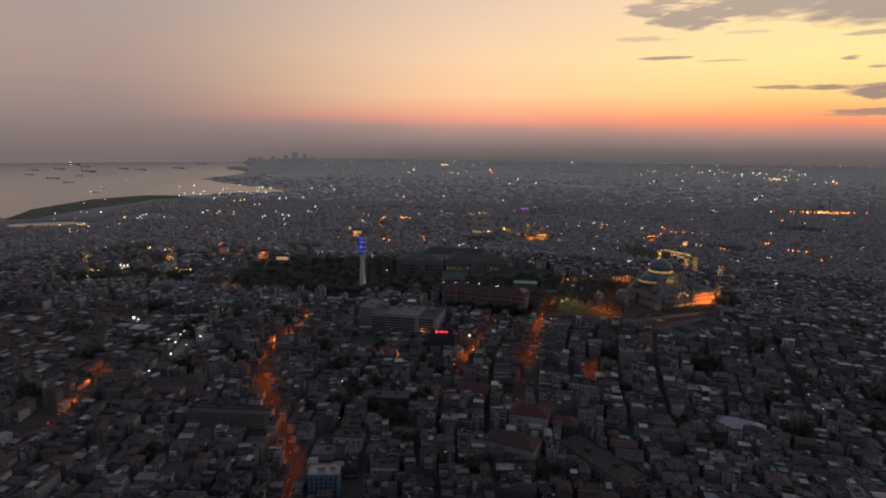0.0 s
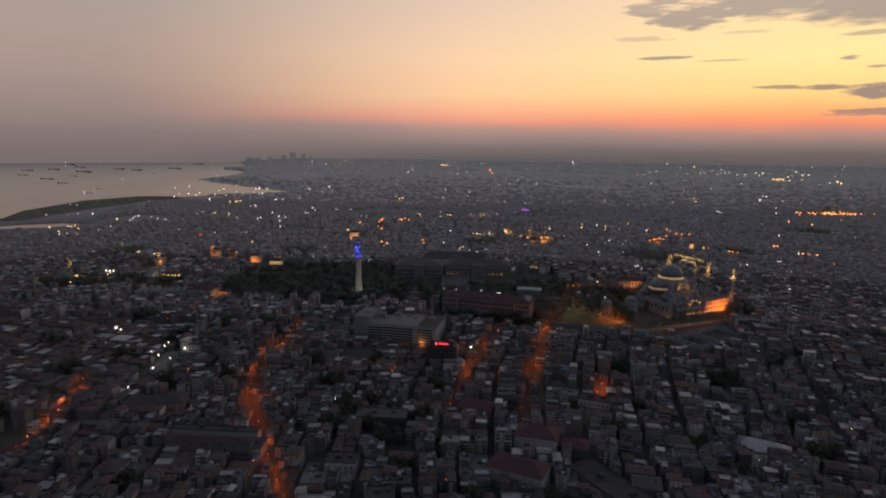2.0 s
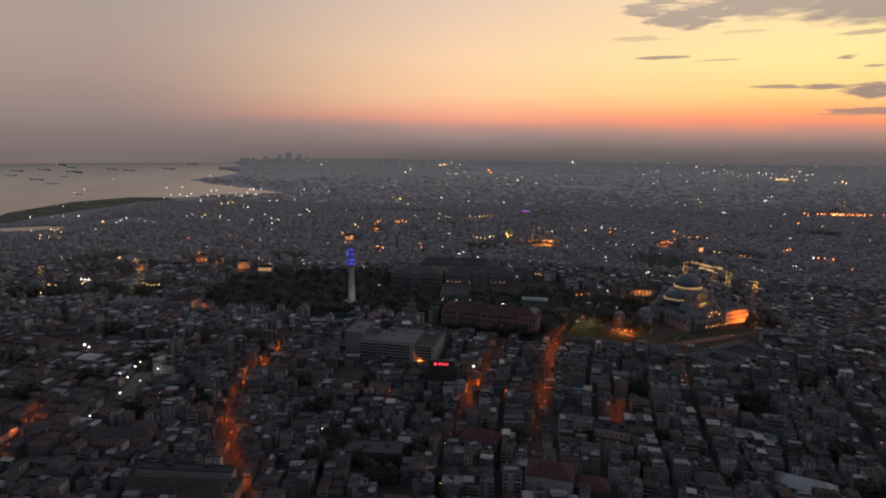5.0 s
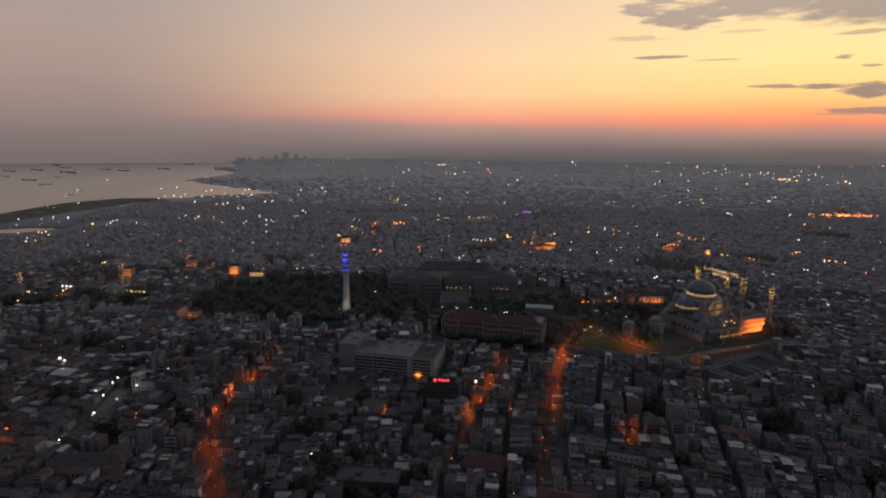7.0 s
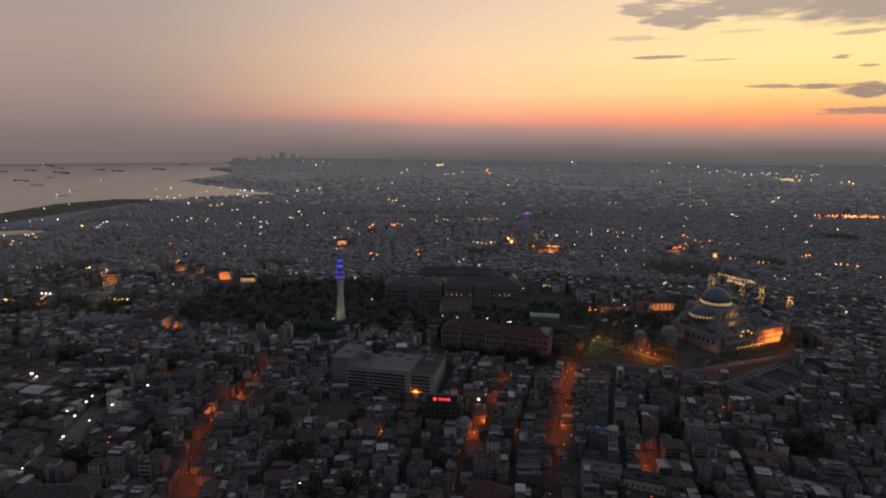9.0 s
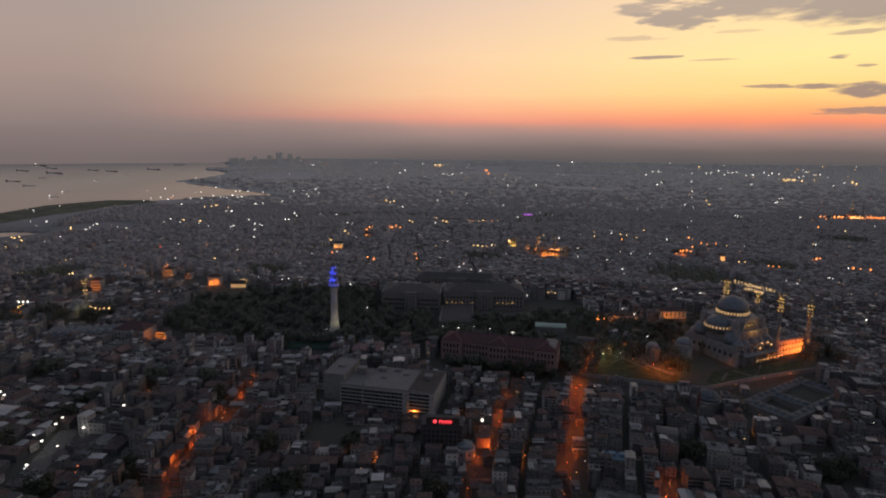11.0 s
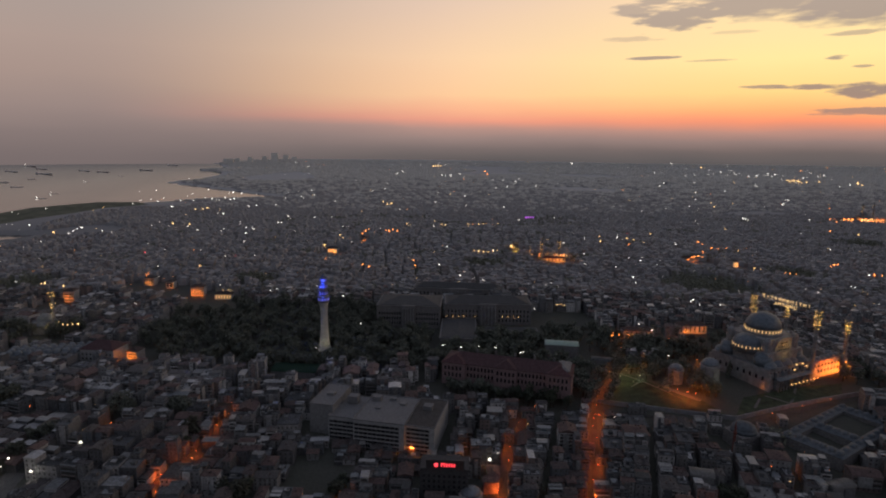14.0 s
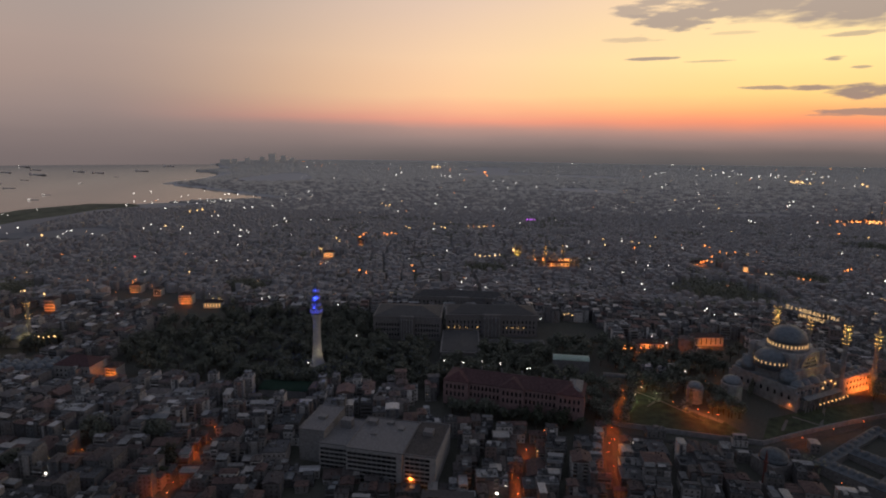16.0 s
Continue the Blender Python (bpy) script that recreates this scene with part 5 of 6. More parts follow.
# towers by the far shore, coloured pale for haze
for x, y, w, h in ((-2002, 7395, 90, 150), (-1890, 7452, 70, 120), (-2193, 7102, 60, 90), (-2300, 7000, 60, 70), (-1800, 7500, 70, 80), (-2420, 7060, 130, 60), (-2090, 7300, 60, 100)):
    hp = Heap()
    hp.add(x, y, -45, w * .8, w * .55, h * .68, .1, False)
    me = mesh_of("tower_block", hp.v, hp.f)
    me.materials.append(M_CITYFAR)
    tagged(new("tower_block", me), "distant grey tower block by the shore", "tower block", "tower blocks by the shore")


# the grassy spit
def spit():
    bm = bmesh.new()
    pts = [(-1500, 1960), (-1600, 2216), (-1610, 2600), (-1490, 2830), (-1330, 2856), (-1236, 2760), (-1200, 2570), (-1270, 2414), (-1390, 2270), (-1420, 2100), (-1420, 1990)]
    top = [bm.verts.new(drawn(x, y, SEA_Z + 7)) for x, y in pts]
    low = [bm.verts.new(drawn(x * 1.004, y, SEA_Z - 3)) for x, y in pts]
    f = bm.faces.new(top)
    if f.normal.z < 0:
        f.normal_flip()
    for i in range(len(pts)):
        j = (i + 1) % len(pts)
        bm.faces.new((top[i], low[i], low[j], top[j]))
    ob = part("shore_lawn", bm, M_SHORE)
    tagged(ob, "broad dark green lawn on filled shore land", "lawn", kind="structure")


spit()

# ------------------------------------------------------------------ trees
def tree(seed, r, h):
    """A broad tree: tapered trunk with limbs, and a ragged crown of many leaf clumps."""
    q = random.Random(seed)
    bm = bmesh.new()
    lathe(bm, [(.45, -1.5), (.38, 1), (.3, h * .35), (.16, h * .6), (.05, h * .8)], 0, 0, 7)
    for k in range(5):
        a = q.uniform(0, 6.28)
        z0, z1, rr = h * q.uniform(.28, .45), h * q.uniform(.55, .8), r * q.uniform(.4, .75)
        pts = [(0, 0, z0), (rr * .5 * math.cos(a), rr * .5 * math.sin(a), (z0 + z1) / 2 + .3), (rr * math.cos(a), rr * math.sin(a), z1)]
        prev = None
        for (px, py, pz), w in zip(pts, (.18, .12, .04)):
            cur = [bm.verts.new((px + w * math.cos(t), py + w * math.sin(t), pz)) for t in (0, 2.1, 4.2)]
            if prev:
                for i in range(3):
                    bm.faces.new((prev[i], prev[(i + 1) % 3], cur[(i + 1) % 3], cur[i]))
            prev = cur
    t = part("tree", bm, M_BARK)
    verts, faces = [], []
    lobes = [(q.uniform(-.45, .45) * r, q.uniform(-.45, .45) * r, h * q.uniform(.5, .85), r * q.uniform(.35, .6)) for _ in range(9)]
    for lx, ly, lz, lr in lobes:
        for _ in range(46):
            u, v, w = q.gauss(0, 1), q.gauss(0, 1), q.gauss(0, 1)
            n = math.sqrt(u * u + v * v + w * w) or 1
            s = lr * q.uniform(.55, 1.08)
            c = Vector((lx + u / n * s, ly + v / n * s, lz + w / n * s * .8))
            e = q.uniform(.55, 1.05)
            a = Vector((q.uniform(-1, 1), q.uniform(-1, 1), q.uniform(-.6, .6))).normalized() * e
            b = Vector((q.uniform(-1, 1), q.uniform(-1, 1), q.uniform(-.6, .6))).normalized() * e
            k = len(verts)
            verts += [c - a, c + b, c + a, c - b]
            faces.append((k, k + 1, k + 2, k + 3))
    me = mesh_of("crown", verts, faces)
    me.materials.append(M_LEAF)
    cr = new("crown", me)
    cr.parent = t
    tagged(t, "dark broad-leaved tree with a ragged crown", "tree", "trees of the gardens")
    return t


def cypress(seed, r, h):
    q = random.Random(seed)
    bm = bmesh.new()
    lathe(bm, [(.3, -1.5), (.25, 1), (.08, h * .8)], 0, 0, 6)
    t = part("cypress", bm, M_BARK)
    verts, faces = [], []
    for _ in range(420):
        z = q.uniform(.06, 1) ** .9
        rr = r * (math.sin(math.pi * min(1, z * .92 + .12)) ** .7) * q.uniform(.6, 1.08)
        an = q.uniform(0, 6.28)
        c = Vector((rr * math.cos(an), rr * math.sin(an), z * h))
        e = q.uniform(.3, .6)
        a = Vector((q.uniform(-.4, .4), q.uniform(-.4, .4), 1)).normalized() * e * 1.6
        b = Vector((q.uniform(-1, 1), q.uniform(-1, 1), 0)).normalized() * e * .7
        k = len(verts)
        verts += [c - a, c + b, c + a, c - b]
        faces.append((k, k + 1, k + 2, k + 3))
    me = mesh_of("crown", verts, faces)
    me.materials.append(M_LEAF)
    cr = new("crown", me)
    cr.parent = t
    tagged(t, "slim dark green cypress tree", "tree", "trees of the gardens")
    return t


TREES = [tree(11, 6.5, 15), tree(12, 5.2, 12), tree(13, 7.5, 17), tree(14, 4.6, 13)]
CYP = [cypress(21, 1.7, 15), cypress(22, 2.2, 18)]
fresh = set()


planted = []


def plant(stock, x, y, z=None):
    planted.append((stock, x, y, height(x, y) if z is None else z))


def raise_trees():
    """The nearest trees as things; the rest of the woods joined."""
    planted.sort(key=lambda q: math.hypot(q[1] + 18, q[2] - 351))
    verts, faces, slots = [], [], []
    alone = 0
    for stock, x, y, z in planted:
        s = rnd.uniform(.8, 1.25)
        m = pose(x, y, z, 0, 0, rnd.uniform(0, 360))
        size = (s, s, s * rnd.uniform(.9, 1.15))
        if id(stock) not in fresh or alone < 280:
            if id(stock) not in fresh:
                fresh.add(id(stock))
                stock.matrix_basis = m
                o = stock
            else:
                o = copy_thing(stock, m)
            o.scale = size
            alone += 1
            continue
        m = m @ Matrix.Diagonal((*size, 1))
        for slot, o in enumerate((stock, stock.children[0])):
            n = len(verts)
            verts += [m @ v.co for v in o.data.vertices]
            faces += [tuple(i + n for i in f.vertices) for f in o.data.polygons]
            slots += [slot] * len(o.data.polygons)
    me = mesh_of("grove", verts, faces)
    me.materials.append(M_BARK)
    me.materials.append(M_LEAF_PARK)
    me.polygons.foreach_set("material_index", slots)
    tagged(new("grove", me), "dense dark trees of the old gardens", "trees", kind="stuff")


FOOT = [(224, 996, 24, 16, 0), (300, 1024, 24, 16, 0), (316, 905, 74, 46, 17), (220, 882, 9, 9, 0), (256, 886, 11, 11, 0), (41, 1068, 56, 26, 0), (-60, 1060, 42, 32, -3), (5, 1165, 72, 22, -5), (1, 1000, 23, 42, -2), (61, 1011, 38, 9, -1), (44, 866, 66, 17, -16), (115, 945, 26, 15, -8), (153, 915, 16, 9, -12), (-148, 944, 9, 9, 0), (-168, 878, 27, 15, -5), (-386, 925, 28, 22, -6)]


def free_of_walls(x, y, pad=3):
    for cx, cy, hw, hd, a in FOOT:
        c, s = math.cos(radians(-a)), math.sin(radians(-a))
        px, py = (x - cx) * c - (y - cy) * s, (x - cx) * s + (y - cy) * c
        if abs(px) < hw + pad and abs(py) < hd + pad:
            return False
    return True


def along_line(pts, gap):
    out = []
    for a, b in zip(pts, pts[1:]):
        n = max(1, int(math.hypot(b[0] - a[0], b[1] - a[1]) / gap))
        out += [(a[0] + (b[0] - a[0]) * k / n, a[1] + (b[1] - a[1]) * k / n) for k in range(n)]
    return out


def grove(cx, cy, hw, hd, n, a=0, stock=None):
    c, s = math.cos(radians(a)), math.sin(radians(a))
    for _ in range(n):
        u, v = rnd.uniform(-1, 1), rnd.uniform(-1, 1)
        if u * u + v * v > 1.15:
            continue
        x, y = cx + u * hw * c - v * hd * s, cy + u * hw * s + v * hd * c
        if free_of_walls(x, y) and all(near_line(x, y, q) > 7 for q in STREETS):
            plant(rnd.choice(stock or TREES), x, y)


grove(-225, 1020, 150, 112, 560, -4)
grove(-60, 960, 120, 48, 190, -4)
grove(-120, 912, 110, 16, 50, -4)
grove(60, 945, 80, 44, 150, -6)
grove(130, 880, 26, 40, 34, -20)
grove(20, 895, 70, 10, 26, -16)
grove(42, 838, 62, 4, 30, -16)
grove(38, 998, 62, 7, 40, -4)
grove(-76, 1036, 52, 7, 36, -6)
grove(150, 985, 60, 40, 60, 0)
grove(196, 905, 22, 24, 26, 0)
grove(238, 948, 42, 30, 80, 0)
grove(182, 955, 14, 34, 26, 0)
grove(-150, 905, 60, 14, 40, 0)
grove(-30, 905, 40, 8, 24, -14)
grove(236, 884, 14, 34, 40, 0)
grove(262, 858, 16, 12, 18, 17)
grove(322, 868, 40, 6, 8, 20)
grove(420, 910, 30, 40, 30, 0)
grove(268, 905, 12, 26, 14, 0)
grove(310, 1000, 110, 26, 60, 10)
grove(-350, 720, 22, 12, 8)
grove(-90, 585, 30, 30, 22)
grove(0, 540, 22, 16, 12)
grove(-225, 760, 10, 10, 6)
grove(-500, 1000, 60, 18, 30)
grove(-590, 962, 90, 14, 70, -3)
grove(240, 868, 12, 16, 18, 0)
grove(380, 880, 40, 6, 8, 20)
for x, y in along_line(STREETS[3], 5.5):
    if y > 820:
        for side in (-1, 1):
            sx = x + side * rnd.uniform(4.5, 9)
            if free_of_walls(sx, y) and rnd.random() < .8 and all(near_line(sx, y, e) > 3.6 for e in STREETS):
                plant(rnd.choice(TREES), sx, y)
for gx, gy, gr in GARDENS:
    grove(gx, gy, gr, gr * .75, int(gr * .9))
for x, y in ((281, 897), (283, 900), (279, 895), (236, 866), (229, 868), (212, 872), (-300, 905), (-285, 902), (-262, 900), (-20, 910), (30, 561), (36, 566)):
    plant(rnd.choice(CYP), x, y)


raise_trees()


def far_groves():
    """Clumps of trees between the farther roofs, leaves lightened for haze."""
    q = random.Random(31)
    verts, faces = [], []
    spots = []
    for cx, cy, r in PARKS:
        spots += [(cx + q.gauss(0, r * .5), cy + q.gauss(0, r * .4)) for _ in range(int(r * 1.1))]
    for _ in range(170):
        cx, cy = q.uniform(-900, 1500), q.uniform(1190, 2400)
        spots += [(cx + q.gauss(0, 26), cy + q.gauss(0, 12)) for _ in range(q.randint(5, 14))]
    for x, y in spots:
        if abs(x) > .8 * y or x < coast_x(y) + 60 or (math.hypot(x - 330, y - 905) < 130):
            continue
        z, r = height(x, y), q.uniform(4, 7)
        for _ in range(44):
            c = Vector((x + q.gauss(0, r * .45), y + q.gauss(0, r * .45), z + q.uniform(3, 16)))
            a = Vector((q.uniform(-1, 1), q.uniform(-1, 1), q.uniform(-.6, .6))).normalized() * q.uniform(.8, 1.7)
            b = Vector((q.uniform(-1, 1), q.uniform(-1, 1), q.uniform(-.6, .6))).normalized() * q.uniform(.8, 1.7)
            k = len(verts)
            verts += [c - a, c + b, c + a, c - b]
            faces.append((k, k + 1, k + 2, k + 3))
    me = mesh_of("far_trees", verts, faces)
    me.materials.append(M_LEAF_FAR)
    tagged(new("far_trees", me), "clumps of trees among the farther roofs, lightened for haze", "trees", kind="stuff")


far_groves()


# lawns and paths in the precinct
def flat_patch(name, pts, mat, label, cat, lift=.35):
    bm = bmesh.new()
    cx, cy = sum(p[0] for p in pts) / len(pts), sum(p[1] for p in pts) / len(pts)
    mid = bm.verts.new(on_ground(cx, cy, lift + .3))
    ring = []
    for (x0, y0), (x1, y1) in zip(pts, pts[1:] + pts[:1]):
        for k in range(6):
            x, y = x0 + (x1 - x0) * k / 6, y0 + (y1 - y0) * k / 6
            ring.append(bm.verts.new(on_ground(x, y, lift)))
    for i in range(len(ring)):
        f = bm.faces.new((ring[i], ring[(i + 1) % len(ring)], mid))
    bm.normal_update()
    if bm.faces[:][0].normal.z < 0:
        bmesh.ops.reverse_faces(bm, faces=bm.faces[:])
    tagged(part(name, bm, mat), label, cat, kind="structure")


flat_patch("lawn", [(136, 842), (190, 831), (244, 819), (232, 848), (200, 876), (178, 901), (164, 903)], M_GRASS, "green lawn lit by garden lamps", "lawn")
flat_patch("lawn", [(252, 818), (310, 838), (378, 864), (396, 892), (330, 872), (275, 852)], M_GRASS, "dark sloping lawn beside the mosque", "lawn")
flat_patch("paved_yard", [(-340, 714), (-324, 714), (-316, 652), (-332, 650)], M_PAVE, "pale paved market yard under white lamps", "yard")
for pts in ([(168, 903), (187, 885), (216, 848)], [(172, 872), (187, 885)], [(338, 874), (315, 841)], [(276, 832), (290, 850)], [(298, 856), (315, 841)]):
    road_strip(pts, 1.2, M_PAVE, "pale paved garden path across the lawn")
road_strip([(206, 872), (218, 858), (231, 845)], 3.0, M_PAVE, "paved forecourt walk glowing under orange lamps")



def terrace_wall(a, b, h):
    n = max(2, int(math.hypot(b[0] - a[0], b[1] - a[1]) / 9))
    bm = bmesh.new()
    for k in range(n):
        x0, y0 = a[0] + (b[0] - a[0]) * k / n, a[1] + (b[1] - a[1]) * k / n
        x1, y1 = a[0] + (b[0] - a[0]) * (k + 1) / n, a[1] + (b[1] - a[1]) * (k + 1) / n
        ang = math.atan2(y1 - y0, x1 - x0)
        z = height(x0, y0)
        box(bm, x0, y0 - .6, z - 6, x0 + math.hypot(x1 - x0, y1 - y0), y0 + .6, z + h, ang, (x0, y0))
    tagged(part("precinct_wall", bm, M_STONE), "long grey stone wall round the mosque precinct", "wall", kind="structure")


terrace_wall((131, 838), (248, 811), 4)
terrace_wall((248, 811), (308, 833), 4)
terrace_wall((308, 833), (430, 876), 4)

# ------------------------------------------------------------------ lamps of streets and gardens
def street_lamp(x, y, z, mat, size=.55, tall=8.0, label="tall street lamp with a glowing orange head"):
    bm = bmesh.new()
    lathe(bm, [(.22, -1), (.16, .5), (.1, tall)], 0, 0, 6)
    t = part("street_lamp", bm, M_STEEL)
    t.location = (x, y, z)
    bm = bmesh.new()
    lathe(bm, [(.1, tall - .2), (size, tall + .1), (size * 1.1, tall + size * .6), (size * .5, tall + size * 1.2), (.05, tall + size * 1.4)], 0, 0, 8)
    part("lamp_head", bm, mat, t)
    tagged(t, label, "street lamp", "street lamps")
    return t


stock_lamp = {}


def set_lamp(x, y, mat, size=.55, tall=8.0, z=None, light=0, colour=None):
    key = (mat.name, size, tall)
    zz = height(x, y) if z is None else z
    if key not in stock_lamp:
        kind = "orange" if "sodium" in mat.name else "white" if "white" in mat.name else "red" if "red" in mat.name else "warm"
        stock_lamp[key] = street_lamp(x, y, zz, mat, size, tall, f"street lamp with a glowing {kind} head")
    else:
        copy_thing(stock_lamp[key], pose(x, y, zz))
    if light:
        lamp("POINT", (x, y - size * 2.2, zz + tall - .6), light, colour or ORANGE, .5)


def along(pts, gap):
    out, carry = [], gap * .5
    for a, b in zip(pts, pts[1:]):
        d = math.hypot(b[0] - a[0], b[1] - a[1])
        while carry < d:
            out.append((a[0] + (b[0] - a[0]) * carry / d, a[1] + (b[1] - a[1]) * carry / d))
            carry += gap
        carry -= d
    return out


for n, pts in enumerate(STREETS[:7]):
    for k, (x, y) in enumerate(along(pts, 19)):
        set_lamp(x + (1.6 if k % 2 else -1.6), y, M_LAMP_O, .22, 4.6, None, (1100, 1900, 3000, 3300, 1900, 2200, 1100)[n] * rnd.choice((.5, .8, 1.1, 1.6)) * (.06 if y < (0, 0, 676, 680, 0, 615, 530)[n] else .5 if y > 790 else 1), (1, .16, .022))
for x, y, e in ((220, 851, 9000), (227, 848, 8000), (213, 857, 4000), (316, 826, 3000), (351, 840, 4000), (281, 812, 3500), (124, 806, 6000), (118, 800, 5000), (-110, 760, 7000), (-75, 762, 4000), (-40, 750, 7000), (-15, 782, 3500), (-22, 750, 4000), (70, 717, 3000), (53, 686, 4000), (-33, 696, 5000), (-65, 679, 3000), (-88, 694, 3000),
                (255, 736, 1600), (303, 747, 1600), (297, 725, 2000), (335, 732, 3000), (-296, 778, 3000), (-162, 749, 3500),
                (330, 700, 3000), (475, 785, 9000), (458, 678, 5000), (-378, 530, 1500), (-382, 562, 2600), (-180, 742, 7000), (60, 640, 2500), (6, 735, 8000)):
    set_lamp(x, y, M_LAMP_O, .4, 6.0, None, e * (.7 if y > 845 or 745 < y < 770 and x < 0 else .3), (1, .21, .03))
for x, y, s in ((-427, 762, 1.3), (-418, 756, .9), (-282, 714, 1.0), (-300, 742, .9), (-339, 707, .9), (-313, 703, .9), (-334, 682, .9), (-325, 651, .9), (-340, 718, .8), (-346, 690, .7), (-318, 676, .7), (21, 730, 1.1), (28, 738, .7),
                (-330, 610, .7), (30, 565, .7), (180, 560, .6), (-175, 470, .6), (250, 850, .8),
                (-110, 600, .5), (-104, 598, .5), (-96, 600, .5), (-88, 597, .5), (-80, 604, .5), (-118, 604, .5), (260, 690, .5), (-30, 470, .5), (300, 640, .6), (230, 930, .7), (420, 730, .6), (428, 731, .5), (436, 732, .5), (444, 733, .5)):
    set_lamp(x, y, M_LAMP_W, round(s, 1), 9.0, None, 330 if s >= .9 else 0, WHITE)
for x, y in ((-16, 922), (3, 918), (22, 921), (40, 917), (65, 906), (68, 907)):
    set_lamp(x, y, M_LAMP_W, .6, 19.0)
lane = random.Random(77)
for _ in range(112):
    y = lane.uniform(430, 900)
    x = lane.uniform(-.7, .74) * (y + 20)
    if is_clear(x, y, 2):
        set_lamp(x, y, lane.choice((M_LAMP_W, M_LAMP_Y, M_LAMP_Y, M_LAMP_O)), lane.choice((.25, .4)), 11.0)
for x, y, e in ((206, 862, 700), (196, 872, 500), (238, 908, 900), (262, 930, 600), (180, 912, 1200), (205, 925, 900), (232, 935, 500), (303, 870, 900), (246, 918, 700), (225, 905, 600), (410, 862, 1500)):
    set_lamp(x, y, M_LAMP_O, .3, 5.0, None, e, (1, .25, .04))
for x, y in ((160, 872), (166, 886), (176, 900), (186, 888), (253, 868), (294, 889)):
    set_lamp(x, y, M_LAMP_W, .35, 5.0, None, 600, (.8, 1, .5))


# ------------------------------------------------------------------ far lights
def glow_field(name, spots, mat, label):
    """Many lamps as one: each a faceted bulb of the given radius."""
    v, f = [], []
    for x, y, z, r in spots:
        n = len(v)
        v += [(x, y, z - r), (x + r, y, z), (x, y + r, z), (x - r, y, z), (x, y - r, z), (x, y, z + r)]
        f += [(n, n + 2, n + 1), (n, n + 3, n + 2), (n, n + 4, n + 3), (n, n + 1, n + 4), (n + 5, n + 1, n + 2), (n + 5, n + 2, n + 3), (n + 5, n + 3, n + 4), (n + 5, n + 4, n + 1)]
    me = mesh_of(name, v, f)
    me.materials.append(mat)
    tagged(new(name, me), label, "lights", kind="stuff")


def spot_at(x, y, lift, size):
    px, py, pz = drawn(x, y, max(height(x, y), SEA_Z) + lift)
    d = math.hypot(px - MID[0], py - MID[1])
    # radius grows with distance so each bulb keeps its size in view
    return (px, py, pz, size * d / 1057.0)


# lamps that stand out, by district: (x, y) on the plan, placed along the camera's sight lines
SHORE_ROAD = [(-1439, 3093), (-1398, 3169), (-1158, 2485), (-1194, 2612), (-1168, 2641), (-1097, 2551), (-1147, 2704), (-969, 2381), (-1131, 2884), (-1141, 2971), (-978, 2583), (-937, 2567), (-986, 2719), (-1189, 3274), (-937, 2667), (-904, 2621), (-893, 2622), (-908, 2725), (-988, 2993), (-989, 3050), (-861, 2652), (-854, 2680), (-929, 2985), (-1033, 2599)]
WEST_WHITE = [(-1450, 2443), (-1440, 2284), (-1344, 1971), (-1252, 1996), (-1202, 1993), (-987, 1829), (-1002, 1874), (-1015, 1911), (-1016, 1934), (-930, 1882), (-894, 1862), (-976, 1705), (-852, 1992), (-800, 1984), (-863, 2060), (-741, 1976), (-688, 1912), (-618, 1896), (-619, 1922), (-772, 2280), (-754, 2283), (-746, 2521), (-726, 2546), (-536, 1850), (-499, 1726), (-625, 2068), (-551, 1949), (-538, 1923), (-666, 2601), (-511, 2068), (-502, 2068), (-527, 2241), (-502, 2173), (-572, 1962), (-439, 1438), (-514, 1323), (-426, 1074), (-269, 1153), (-262, 1163)]
WEST_WARM = [(-894, 2398), (-877, 2418), (-868, 2441), (-443, 1328), (-759, 2029), (-579, 1166), (-476, 992), (-465, 984), (-458, 981), (-454, 984), (-448, 985), (-565, 988), (-564, 982), (-566, 994), (-1138, 1683), (-1055, 1600), (-1011, 1566), (-1095, 1700), (-1079, 1689), (-1081, 1708), (-1035, 1651), (-1023, 1551), (-621, 1179), (-619, 1184), (-813, 2039), (-591, 929), (-1042, 1853)]
NORTH_WHITE = [(-1297, 6002), (-745, 4333), (-381, 4876), (-367, 5244), (-43, 4716), (-18, 4722), (21, 4734), (95, 4997), (297, 4245), (359, 4258), (426, 4094), (481, 4348), (331, 3672), (493, 3704), (1530, 7824), (810, 4232), (-740, 3259), (-698, 2851), (-688, 3314), (-610, 3017), (-616, 2837), (-375, 3260), (-330, 3423), (-350, 3729), (-181, 2471), (-50, 3173), (-54, 2761), (73, 3031), (211, 2606), (63, 2630), (346, 2279), (221, 2208), (-774, 3207), (-381, 2220), (-307, 1996), (-290, 1984), (-435, 2216)]
CENTRE_WHITE = [(-11, 1640), (335, 1784), (275, 1532), (252, 1424), (10, 1257), (19, 1306), (30, 1231), (45, 1221), (-25, 1399), (102, 1057), (-114, 989), (-156, 1113), (265, 1703), (356, 1491), (370, 1463), (411, 1469), (303, 1397), (309, 1311), (300, 1269), (365, 1324), (230, 985), (339, 1134), (336, 1104), (367, 1111), (221, 1006), (434, 1853), (423, 1811), (545, 1740), (619, 1294), (712, 1351), (716, 1346), (813, 1449), (920, 1738), (658, 1169), (570, 1043), (-47, 2007), (90, 1579), (332, 1124)]
